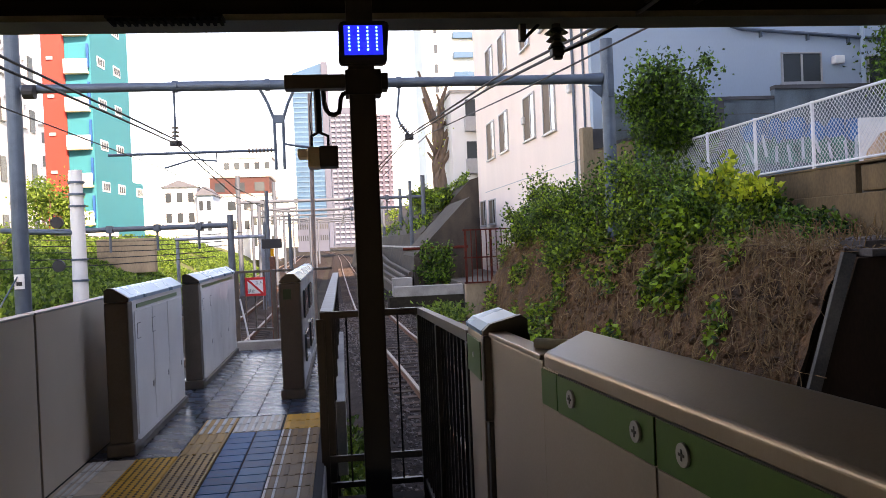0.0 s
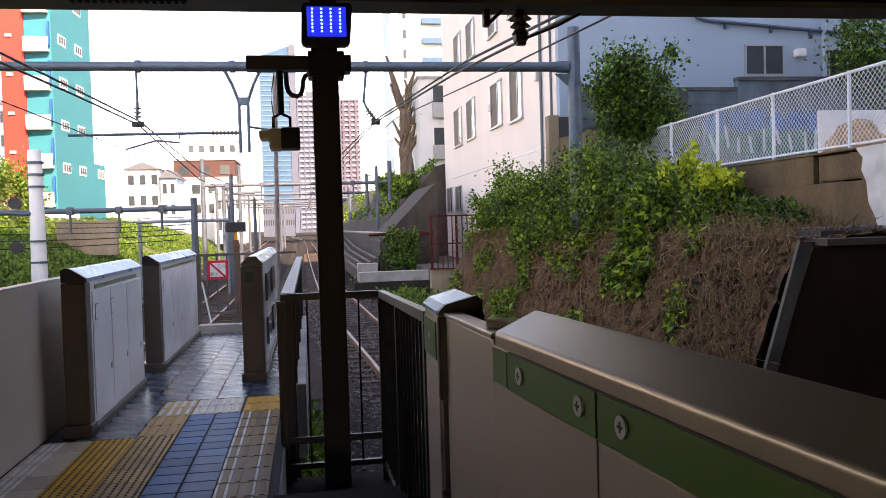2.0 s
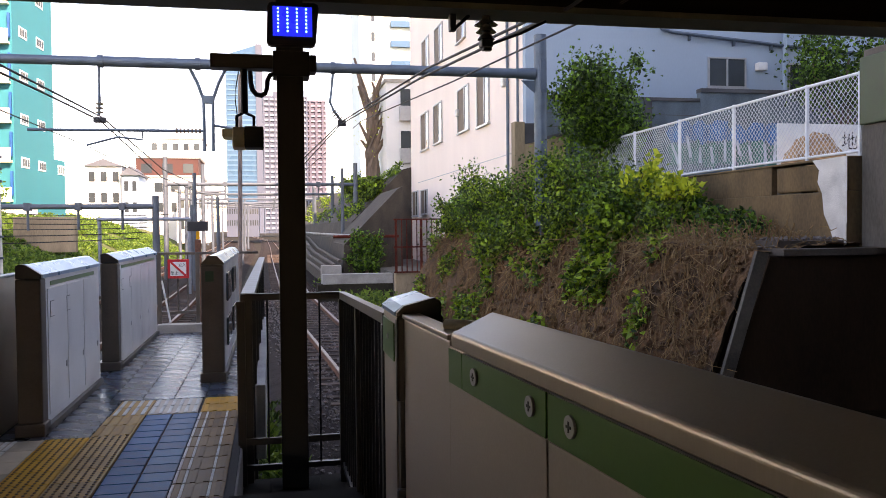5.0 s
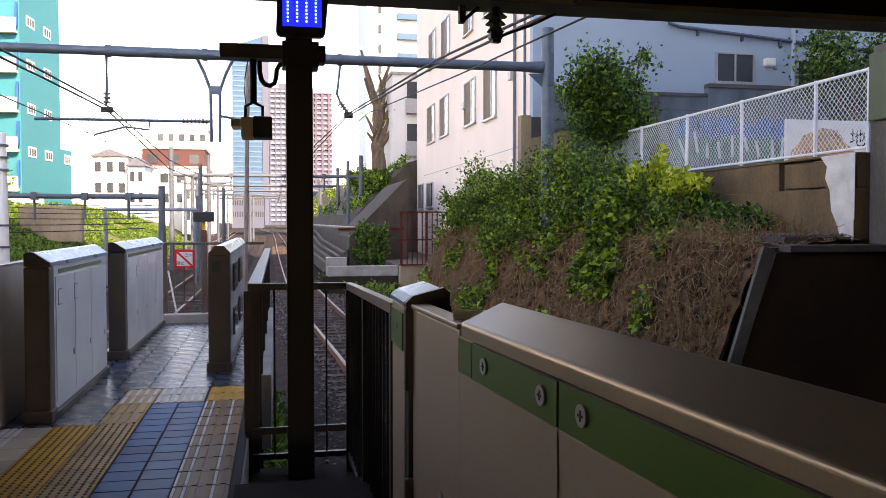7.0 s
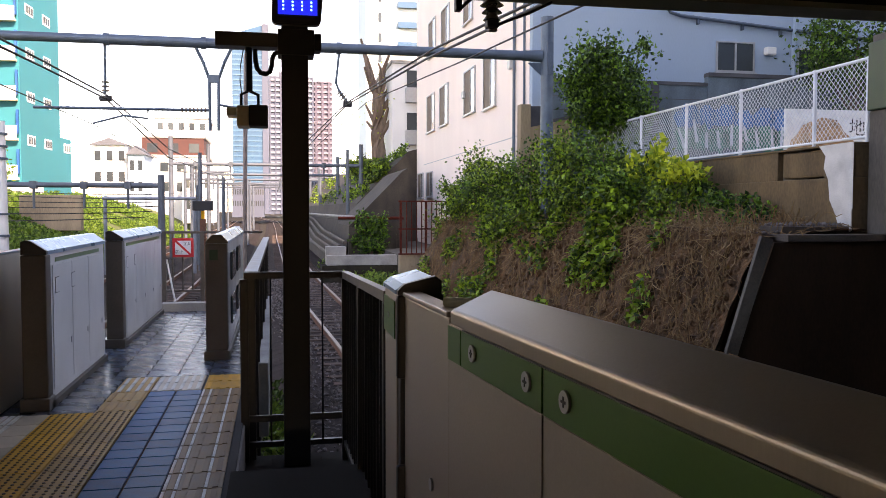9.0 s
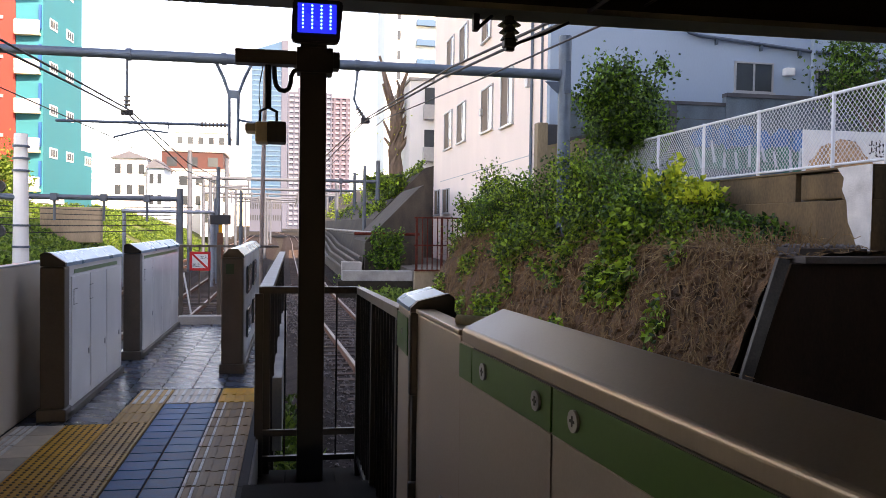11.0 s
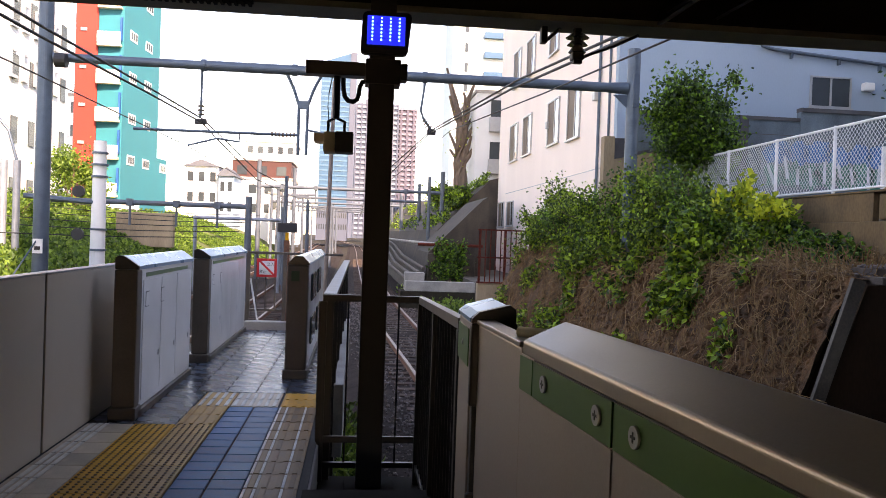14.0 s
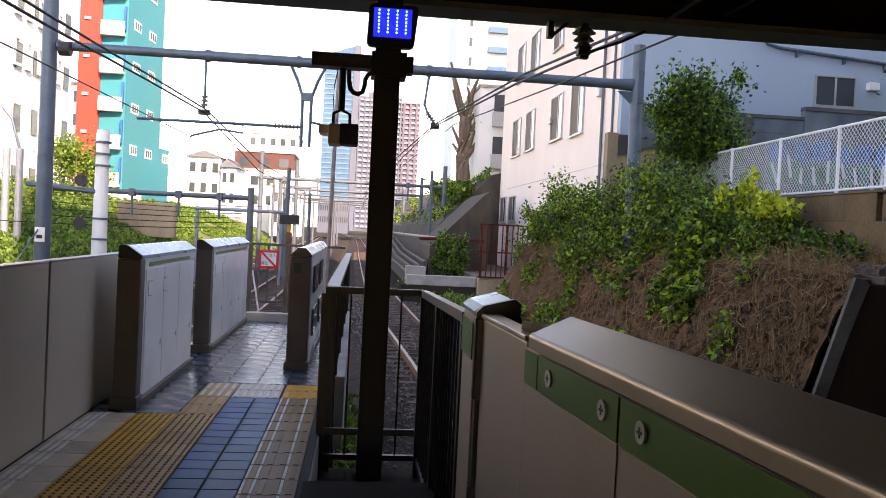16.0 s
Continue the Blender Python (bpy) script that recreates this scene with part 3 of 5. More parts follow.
solo("pale_pipe", C((1.20, 1.66, 1.262), (1.29, 1.56, 1.264), 0.018, n=14), M_cream, "short pale plastic pipe beside the gate leaf", "pipe")

# railings round the opening at the platform's end
def railing(name, p, q, z0, z1, posts, bars, label, group="railings", topw=0.05, bar_r=0.008, topmat=None, rise=0.0):
    """A railing from p to q: top rail, bottom rail, posts and upright bars."""
    p, q = Vector((*p, 0)), Vector((*q, 0))
    th = thing(name, ((p.x + q.x) / 2, (p.y + q.y) / 2, z0), label, "railing", group)
    d = q - p
    side = Vector((-d.y, d.x, 0)).normalized()
    for nm, z, hgt, wd, mt in (("top_rail", z1 - 0.05, 0.05, topw, topmat or M_rail), ("bottom_rail", z0 + 0.11, 0.04, 0.04, M_rail)):
        a = p + side * wd / 2
        b = p - side * wd / 2
        bm = bmesh.new()
        prism(bm, [(a.x, a.y, z), (b.x, b.y, z), (b.x, b.y, z + hgt), (a.x, a.y, z + hgt)], d + Vector((0, 0, rise)))
        part(nm, bm, mt, th)
    for k in range(posts):
        c = p + d * (k / (posts - 1))
        up = rise * k / (posts - 1)
        part("post", B(c.x - 0.03, c.x + 0.03, c.y - 0.03, c.y + 0.03, z0, z1 - 0.052 + up, 0.004), M_rail, th)
    for k in range(1, bars):
        c = p + d * (k / bars)
        part("bar", C((c.x, c.y, z0 + 0.15 + rise * k / bars), (c.x, c.y, z1 - 0.051 + rise * k / bars), bar_r, n=6), M_rail, th)
    return th


front_rail = railing("railing", (0.40, 5.25), (1.17, 5.25), -0.32, 1.11, 2, 4, "dark painted steel railing across the platform opening")
part("mid_rail", B(0.43, 1.14, 5.235, 5.265, -0.02, 0.03, 0.004), M_rail, front_rail)
railing("railing", (1.15, 5.2), (1.14, 2.66), -0.32, 1.11, 3, 17, "dark steel railing with close upright bars", topmat=M_railtop, rise=0.095, bar_r=0.009)
railing("railing", (0.45, 5.32), (0.47, 13.6), -0.9, 1.11, 7, 44, "brown steel railing along the platform edge", topw=0.1, topmat=M_railtop)
bm = bmesh.new()
bx(bm, 0.47, 0.56, 6.6, 12.6, -0.5, 0.18, 0.01)
solo("cable_duct", bm, M_conc, "grey concrete cable duct beside the railing", "cable duct")

# lamp post with lamp, arm and viewing camera
pole = thing("lamp_post", (0.78, 5.1, -0.3), "black steel post carrying a blue lamp", "post")
bm = bmesh.new()
bx(bm, 0.685, 0.875, 5.02, 5.18, -0.3, 4.39, 0.006)
part("shaft", bm, M_pole, pole)
part("clamp", B(0.66, 0.92, 4.99, 5.21, 2.68, 2.86, 0.01), M_pole, pole)
part("clamp_ear", B(0.92, 0.97, 5.02, 5.18, 2.72, 2.84, 0.01), M_pole, pole)
part("base_plate", B(0.6, 0.97, 4.92, 5.28, -0.32, -0.30, 0.005), M_under, pole)
part("arm", B(0.225, 0.66, 5.03, 5.17, 2.735, 2.835, 0.008), M_rail, pole, "brown steel bracket arm")

lamp = thing("blue_lamp", (0.79, 4.98, 2.88), "square black floodlight with rows of blue light points", "lamp")
bm = bmesh.new()
prism(bm, [(0.64, 4.93, 2.88), (0.94, 4.93, 2.88), (0.962, 4.93, 2.9), (0.985, 4.93, 3.165), (0.965, 4.93, 3.187), (0.65, 4.93, 3.187), (0.628, 4.93, 3.165), (0.618, 4.93, 2.9)], (0, 0.08, 0))
bmesh.ops.bevel(bm, geom=bm.edges[:], offset=0.008, segments=2, affect="EDGES")
part("housing", bm, M_pole, lamp)
part("light_board", B(0.662, 0.937, 4.922, 4.929, 2.945, 3.155, 0.003), M_lamp, lamp, "glowing blue board")
for cx in (0.70, 0.765, 0.83, 0.895):
    for k in range(7):
        part("light_point", C((cx, 4.921, 3.137 - k * 0.026), (cx, 4.914, 3.137 - k * 0.026), 0.0072, n=8), M_led, lamp, "bright blue-white light point")

# ---- buildings on the right ----
def window_unit(parent, axis, at, w, h, z, material=None, sill=True, sashes=2):
    """A framed window on a wall; axis 'x': wall faces -x at x=at[0]; 'y': wall faces -y at y=at[1]. at is its near lower corner."""
    x, y = at
    d = 0.05

    def slab(u0, u1, z0, z1, o0, o1, bev=0.0):
        if axis == "x":
            return B(x - o1, x - o0, y + u0, y + u1, z + z0, z + z1, bev=bev)
        return B(x + u0, x + u1, y - o1, y - o0, z + z0, z + z1, bev=bev)
    win = part("window", slab(0, w, 0, h, 0.004, 0.03), material or M_glass, parent, "dark glazed window" if material is None else "curtained window")
    for u0, u1, z0, z1 in ((-0.05, 0, -0.05, h + 0.05), (w, w + 0.05, -0.05, h + 0.05), (0, w, -0.05, 0), (0, w, h, h + 0.05)):
        part("frame", slab(u0, u1, z0, z1, 0.002, 0.07), M_alu, win)
    for k in range(1, sashes):
        part("mullion", slab(w * k / sashes - 0.03, w * k / sashes + 0.03, 0, h, 0.031, 0.06), M_alu, win)
    if sill:
        part("sill", slab(-0.1, w + 0.1, -0.1, -0.052, 0.002, 0.12), M_alu, win)
    return win


bld = thing("apartment_building", (20, 35, 2.6), "large building with cream side wall and front coloured grey for shade", "building")
# Side lightened and front greyed: the fall of light is put into their colours.
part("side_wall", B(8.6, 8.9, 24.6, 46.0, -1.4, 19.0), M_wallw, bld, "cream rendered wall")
part("front_wall", B(8.61, 40, 24.3, 24.598, 2.64, 19.0), M_wallg, bld, "rendered wall, shade put into its blue-grey colour")
part("rear_wall", B(8.61, 40, 46.002, 46.3, 0.0, 19.0), M_wallw, bld)
part("roof", B(8.4, 40, 24.1, 46.5, 19.002, 19.3), M_conc, bld)
for y0, w, z0, h in ((28.7, 1.7, 5.5, 2.0), (31.9, 1.9, 5.65, 1.75), (37.3, 1.9, 5.72, 1.8), (40.7, 2.0, 5.72, 1.83),
                     (28.7, 1.7, 9.5, 1.9), (32.4, 1.5, 9.5, 1.7), (37.0, 1.8, 9.5, 1.65), (40.4, 1.8, 9.55, 1.75),
                     (37.0, 1.8, 13.2, 1.7), (40.4, 1.8, 13.2, 1.7), (41.2, 1.7, 2.35, 1.2), (44.0, 1.6, 2.3, 1.3)):
    win = window_unit(bld, "x", (8.6, y0), w, h, z0, M_blind, sashes=1)
    part("pane", B(8.56, 8.568, y0 + 0.02, y0 + w * 0.36, z0, z0 + h), M_glass, win, "open glazed sash")
    part("mullion", B(8.54, 8.566, y0 + w * 0.36, y0 + w * 0.36 + 0.06, z0, z0 + h), M_alu, win)
part("string_line", B(8.592, 8.599, 25.2, 44, 4.05, 4.085), M_alu, bld, "thin wall joint")
part("downpipe", C((8.53, 26.1, 0.8), (8.53, 26.1, 19), 0.05), M_steel, bld)
part("downpipe", C((8.55, 25.0, 2.5), (8.55, 25.0, 19), 0.04), M_steel, bld)
for yy, zz in ((33.6, 6.35), (26.4, 6.4)):
    part("vent_hood", B(8.45, 8.598, yy, yy + 0.3, zz, zz + 0.3, 0.04), M_alu, bld)
window_unit(bld, "y", (14.97, 24.3), 1.29, 0.9, 6.22)
window_unit(bld, "y", (17.95, 24.3), 1.3, 0.9, 6.1)
part("ac_hood", B(16.65, 17.0, 24.05, 24.298, 6.75, 7.02, 0.05), M_whitep, bld, "white vent hood")
part("drainpipe", T([(13.1, 24.22, 9.5), (13.1, 24.22, 8.3), (13.25, 24.22, 8.02), (13.6, 24.22, 7.93), (17.7, 24.22, 7.62), (24, 24.22, 7.25)], 0.06), M_steel, bld, "grey sloping drainpipe")
part("downpipe", C((17.72, 24.2, 2.7), (17.72, 24.2, 14), 0.07), M_wallg, bld)
for xx in (14.2, 15.8, 17.2, 18.8):
    part("pipe_bracket", B(xx, xx + 0.05, 24.15, 24.297, 7.93 - (xx - 13.6) * 0.075 - 0.22, 7.93 - (xx - 13.6) * 0.075 - 0.05), M_steel, bld)

wallb = thing("block_wall", (12, 23.6, 2.64), "grey stained concrete block wall in front of the building", "wall", kind="structure")
part("wall_body", B(8.75, 14.2, 23.5, 23.7, 2.64, 5.55), M_block, wallb)
part("wall_body", B(14.2, 24, 23.45, 23.7, 2.64, 5.85), M_block, wallb)
part("coping", B(8.7, 14.198, 23.46, 23.74, 5.552, 5.66, 0.01), M_blockd, wallb)
part("coping", B(14.2, 24, 23.40, 23.74, 5.852, 5.98, 0.01), M_blockd, wallb)
part("pier", B(12.25, 12.5, 23.4, 23.498, 2.64, 5.55, 0.01), M_blockd, wallb)
for k in range(6):
    part("bed_joint", B(8.76, 14.19, 23.494, 23.499, 3.0 + 0.42 * k, 3.02 + 0.42 * k), M_blockd, wallb)

old = thing("boundary_wall", (8.4, 22.5, 1.2), "weathered tan boundary wall with a taller pier", "wall", kind="structure")
part("pier", B(7.66, 7.98, 22.4, 22.75, 1.2, 4.68, 0.02), M_tanwall, old)
part("wall_body", prism(bmesh.new(), [(7.98, 22.45, 1.2), (9.25, 22.45, 1.2), (9.25, 22.45, 4.3), (7.98, 22.45, 4.02)], (0, 0.2, 0)), M_tanwall, old)
part("coping", prism(bmesh.new(), [(7.98, 22.42, 4.022), (9.27, 22.42, 4.302), (9.27, 22.42, 4.4), (7.98, 22.42, 4.12)], (0, 0.26, 0)), M_blockd, old)
part("dark_box", B(7.99, 8.5, 22.9, 23.3, 2.6, 4.7, 0.02), M_blockd, old, "dark weathered box behind the wall")

# yard behind the fence: painted wall, straw heap, sign board
mural = thing("painted_wall", (12.8, 19.6, 2.64), "low wall sprayed with blue, green and white graffiti", "wall")
part("wall_body", B(11.1, 14.6, 19.55, 19.75, 2.642, 4.3, 0.01), M_block, mural)
rng = random.Random(5)


def blob(x, z, rx, rz, y, sharp=0.0):
    """A flat sprayed patch with a wavering outline."""
    ring = []
    for k in range(14):
        q = k * math.pi / 7
        r = 1 + rng.uniform(-0.22, 0.22) + (sharp if k % 2 else 0)
        ring.append((x + rx * r * math.cos(q), y, z + rz * r * math.sin(q)))
    return prism(bmesh.new(), ring, (0, 0.003, 0))


for k in range(6):
    part("blue_patch", blob(11.45 + 0.56 * k, 4.05 + rng.uniform(-0.05, 0.08), 0.36, 0.3, 19.545), M_spray_b, mural, "blue spray paint")
for k in range(7):
    part("green_patch", blob(11.4 + 0.48 * k, 3.5 + rng.uniform(-0.08, 0.08), 0.3, 0.3, 19.541, 0.2), M_spray_g, mural, "green spray paint")
for k in range(9):
    x = 11.3 + 0.37 * k + rng.uniform(-0.08, 0.08)
    d, z, h = rng.uniform(-0.2, 0.25), 3.2 + rng.uniform(0, 0.3), rng.uniform(0.4, 0.7)
    part("white_stroke", prism(bmesh.new(), [(x, 19.534, z), (x + 0.09, 19.534, z), (x + 0.07 + d, 19.534, z + h), (x + d, 19.534, z + h)], (0, 0.003, 0)), M_spray_w, mural, "white spray stroke")
HEAP = (12.65, 15.6, 0.72, 0.95)
bm = bmesh.new()
bmesh.ops.create_icosphere(bm, subdivisions=4, radius=1)
for vt in bm.verts:
    k = 1 + 0.2 * noise.noise(vt.co * 3)
    vt.co = Vector((HEAP[0] + vt.co.x * HEAP[2] * k, HEAP[1] + vt.co.y * 0.6 * k, 2.64 + max(0, vt.co.z) * HEAP[3] * k))
solo("straw_mound", bm, M_straw, "heap of reddish brown straw behind the fence", "mound")
board = thing("yard_sign", (14.3, 17.5, 2.64), "long white board with dark painted characters behind the fence", "sign")
part("board_face", B(13.0, 15.9, 17.5, 17.56, 3.0, 4.1, 0.005), M_whsign, board)
for xx in (13.2, 14.5, 15.7):
    part("leg", B(xx - 0.04, xx + 0.04, 17.562, 17.62, 2.642, 4.05, 0.004), M_alu, board)
for dx, dz, w, h in ((0, 0.3, 0.42, 0.07), (0.02, 0.15, 0.38, 0.06), (0.17, -0.02, 0.08, 0.42), (0, 0.0, 0.07, 0.3), (0.35, 0.0, 0.07, 0.3)):
    part("character_bar", B(14.02 + dx, 14.02 + dx + w, 17.49, 17.497, 3.48 + dz, 3.48 + dz + h), M_cable, board)
BOARD = board

# ---- chain-link fence ----
fence = thing("chain_link_fence", (10.1, 17, 2.7), "white chain-link fence on the retaining wall", "fence")
FY = [10.9, 12.27, 14.68, 17.02, 19.49, 21.9, 23.3]
for y in FY:
    part("post", C((10.1, y, 2.70), (10.1, y, 4.08), 0.035, n=10), M_fence, fence)
part("top_rail", C((10.1, 10.9, 4.05), (10.1, 23.3, 4.03), 0.028, n=8), M_fence, fence)
part("bottom_rail", C((10.1, 10.9, 2.78), (10.1, 23.3, 2.78), 0.024, n=8), M_fence, fence)
v, f = [], []


def wire(p, q, r=0.0048):
    """A thin square wire added to the joined mesh."""
    p, q = Vector(p), Vector(q)
    d = (q - p).normalized()
    a = d.orthogonal().normalized() * r
    b = d.cross(a).normalized() * r
    i = len(v)
    for c in (p, q):
        v.extend([c + a, c + b, c - a, c - b])
    for k in range(4):
        f.append((i + k, i + (k + 1) % 4, i + 4 + (k + 1) % 4, i + 4 + k))


HB, ZB = 1.25, 2.79
st = 0.115
k = 10.9 - HB
while k < 23.3:
    for sgn in (1, -1):
        a, b = k, k + HB
        za, zb = (ZB, ZB + HB) if sgn > 0 else (ZB + HB, ZB)
        a2, b2 = max(a, 10.9), min(b, 23.3)
        if b2 > a2:
            wire((10.1, a2, za + (zb - za) * (a2 - a) / HB), (10.1, b2, za + (zb - za) * (b2 - a) / HB))
    k += st
mesh_ = raw("wire_mesh", [w_ - ORIGIN[fence] for w_ in v], f, M_fence)
mesh_.parent = fence
tagged(mesh_, "white diamond wire mesh", "", "", "stuff")

# ---- catenary masts and beams ----
def bolts(parent, x, y, z):
    for dz in (0, 0.12, 0.24, 0.36):
        part("bolt", C((x, y - 0.02, z + dz), (x, y + 0.0, z + dz), 0.02, n=6), M_steel, parent)


mast = thing("catenary_mast", (7.63, 19.9, 0.3), "grey galvanised steel mast beside the slope", "mast", "catenary masts")
part("shaft", C((7.63, 19.9, 0.3), (7.63, 19.9, 6.62), 0.165, n=24), M_steel, mast, smooth=False)
part("flange_plate", B(7.57, 7.73, 19.68, 19.745, 5.1, 5.95, 0.01), M_steel, mast)
bolts(mast, 7.66, 19.68, 5.2)
bm = C((6.95, 19.9, 5.6), (7.47, 19.9, 5.6), 0.13, 0.16, n=20)
part("beam_socket", bm, M_steel, mast)
bm = bmesh.new()
prism(bm, [(7.1, 19.88, 5.42), (7.47, 19.88, 5.42), (7.47, 19.88, 5.1)], (0, 0.04, 0))
part("gusset", bm, M_steel, mast)

mastl = thing("catenary_mast", (-7.0, 19.9, -1.5), "grey galvanised steel mast with a small number plate", "mast", "catenary masts")
part("shaft", C((-7.0, 19.9, -1.5), (-7.0, 19.9, 7.6), 0.19, 0.17, n=24), M_steel, mastl)
part("plate", B(-7.1, -6.87, 19.66, 19.69, 0.85, 1.2, 0.005), M_whsign, mastl, "small white plate")
plate = bmesh.new()
bx(plate, -7.05, -6.92, 19.652, 19.658, 0.93, 1.02)
part("plate_bars", plate, M_cable, mastl)
part("end_clamp", C((-6.7, 19.72, 5.5), (-6.45, 19.72, 5.5), 0.17, n=16), M_cable, mastl, "dark round end clamp")
part("stay_wire", C((-7.0, 19.7, 1.2), (-8.2, 18.5, -1.5), 0.02, n=6), M_steel, mastl)

beam = thing("catenary_beam", (0.5, 19.9, 5.4), "grey steel tube beam spanning the tracks", "beam")
part("tube", C((-6.82, 19.9, 5.6), (-3.3, 19.9, 5.6), 0.11, n=20), M_steel, beam)
part("tube", C((-3.3, 19.9, 5.6), (6.95, 19.9, 5.6), 0.125, n=20), M_steel, beam)
for xx in (-3.26, -1.05, 2.2):
    part("band", C((xx - 0.06, 19.9, 5.6), (xx + 0.06, 19.9, 5.6), 0.15, n=20), M_steel, beam)


def hanger(x, z0, z1, name="drop_rod"):
    """A rod with disc insulators that hangs from the beam."""
    h = thing(name, (x, 19.9, z0), "thin grey drop rod with insulator discs holding the wire", "drop rod", "drop rods")
    part("rod", T([(x, 19.9, 5.48), (x, 19.9, z0 + 0.5), (x - 0.02, 19.9, z0 + 0.1)], 0.035), M_steel, h)
    for k in range(3):
        part("disc", C((x, 19.9, z0 + 0.18 + 0.1 * k), (x, 19.9, z0 + 0.21 + 0.1 * k), 0.085, n=14), M_porc, h)
    part("clamp", B(x - 0.14, x + 0.14, 19.84, 19.96, z0 - 0.05, z0 + 0.08, 0.02), M_cable, h)
    return h


hanger(-3.3, 4.2, 5.5)
hr = thing("drop_rod", (2.3, 19.9, 4.2), "bent grey drop rod with insulator discs holding the wire", "drop rod", "drop rods")
part("rod", T([(2.2, 19.9, 5.45), (2.12, 19.9, 4.75), (2.2, 19.9, 4.55), (2.4, 19.9, 4.28)], 0.035), M_steel, hr)
for k in range(4):
    part("disc", C((2.2 + 0.05 * k, 19.9, 4.52 - 0.06 * k), (2.22 + 0.05 * k, 19.9, 4.50 - 0.06 * k), 0.085, n=14), M_porc, hr)
part("clamp", B(2.3, 2.52, 19.84, 19.96, 4.15, 4.3, 0.02), M_cable, hr)
yoke = thing("beam_yoke", (-0.75, 19.9, 2.6), "grey steel Y-shaped drop frame under the beam", "drop frame")
for sx in (-1, 1):
    part("leg", T([(-0.815 + sx * 0.42, 19.9, 5.5), (-0.815 + sx * 0.25, 19.9, 5.15), (-0.815 + sx * 0.11, 19.9, 4.75), (-0.815 + sx * 0.10, 19.9, 3.5)], 0.04), M_steel, yoke)
part("cross_plate", B(-0.955, -0.675, 19.86, 19.94, 4.65, 4.85, 0.01), M_steel, yoke)
part("cantilever", C((-0.92, 19.9, 3.99), (-4.9, 19.9, 3.97), 0.035, n=8), M_steel, yoke)
for k in range(7):
    part("disc", C((-1.0 - 0.09 * k, 19.9, 3.99), (-1.04 - 0.09 * k, 19.9, 3.99), 0.06, n=12), M_porc, yoke)
part("cantilever", C((-0.7, 19.9, 4.13), (0.1, 19.9, 4.0), 0.03, n=8), M_steel, yoke)
part("steady_arm", T([(-2.35, 19.9, 4.0), (-2.35, 19.9, 3.76), (-2.9, 19.9, 3.82), (-3.6, 19.9, 3.62)], 0.024), M_steel, yoke)


def cable(pts, r, label="thin black overhead wire", sag=0.0, name="overhead_wire"):
    P = []
    for a, b in zip(pts, pts[1:]):
        a, b = Vector(a), Vector(b)
        for k in range(6):
            u = k / 6
            P.append(a.lerp(b, u) - Vector((0, 0, sag * 4 * u * (1 - u))))
    P.append(Vector(pts[-1]))
    return solo(name, T(P, r, n=6), M_cable, label, "wire", "overhead wires")


cable([(3.0, -4, 3.25), (2.93, 5.1, 3.29), (2.75, 10.6, 3.72), (2.38, 19.9, 4.2), (1.5, 45, 4.1), (0.9, 90, 4.0), (0.4, 200, 4.0)], 0.016)
cable([(3.15, -4, 3.35), (3.05, 5.3, 3.42), (2.85, 10.6, 3.86), (2.42, 19.9, 4.28), (1.55, 32, 4.0), (1.2, 45, 4.3), (0.95, 90, 4.3)], 0.016)
cable([(3.6, -4, 3.3), (3.45, 5.3, 3.4), (3.3, 11, 3.75), (2.9, 20, 4.3), (2.3, 45, 4.6)], 0.011)
cable([(-3.1, -4, 3.4), (-3.1, 8.95, 3.74), (-3.15, 13.9, 3.95), (-3.29, 19.9, 4.2), (-3.4, 32, 3.6), (-3.6, 55, 3.9), (-4, 110, 4)], 0.018)
cable([(-3.0, -4, 3.5), (-3.05, 8.95, 3.84), (-3.15, 13.9, 4.05), (-3.25, 19.9, 4.28), (-3.35, 32, 3.9), (-3.6, 55, 4.3)], 0.018)
cable([(-3.4, -4, 3.2), (-3.4, 8.95, 3.42), (-3.6, 20, 3.6), (-3.7, 40, 3.4), (-3.9, 70, 3.6)], 0.010)

# ---- insulators under the bridge ----
def insulator(x, y, z, flip=1):
    h = thing("bridge_insulator", (x, y, z - 0.45), "stacked brown porcelain insulator hanging under the bridge", "insulator", "insulators")
    for k in range(3):
        zz = z - 0.05 - 0.058 * k
        bm = C((x, y, zz - 0.022), (x, y, zz + 0.016), 0.095 - 0.012 * k, 0.045, n=20)
        part("shed", bm, M_porc, h)
    part("core", C((x, y, z), (x, y, z - 0.2), 0.035, n=10), M_porc, h)
    part("cap", B(x - 0.05, x + 0.05, y - 0.05, y + 0.05, z - 0.25, z - 0.19, 0.015), M_cable, h)
    part("clamp_bolt", B(x - 0.03, x + 0.04, y - 0.03, y + 0.03, z - 0.275, z - 0.251, 0.006), M_cable, h)
    part("bracket", B(x - 0.30, x - 0.25, y - 0.04, y + 0.04, z - 0.13, z + 0.0, 0.008), M_cable, h)
    part("bracket_brace", T([(x - 0.26, y, z - 0.11), (x - 0.14, y, z + 0.0)], 0.014), M_cable, h)
    part("wire_clamp", T([(x + 0.04, y, z - 0.22), (x + 0.3, y, z - 0.12), (x + 0.5, y, z - 0.02)], 0.012), M_cable, h)
    return h


insulator(2.335, 5.4, 3.27)
insulator(-2.62, 5.4, 3.27)
slab_ = thing("cable_tray", (-0.6, 5.0, 3.2), "dark perforated tray under the bridge girder", "tray")
part("tray_plate", B(-0.98, -0.18, 5.0, 5.18, 3.245, 3.269, 0.003), M_under, slab_)
pieces("rib", B(-0.012, 0.012, 0, 0.16, -0.02, 0.0), M_under, slab_, [(-0.95 + 0.05 * k, 5.01, 3.244) for k in range(16)])

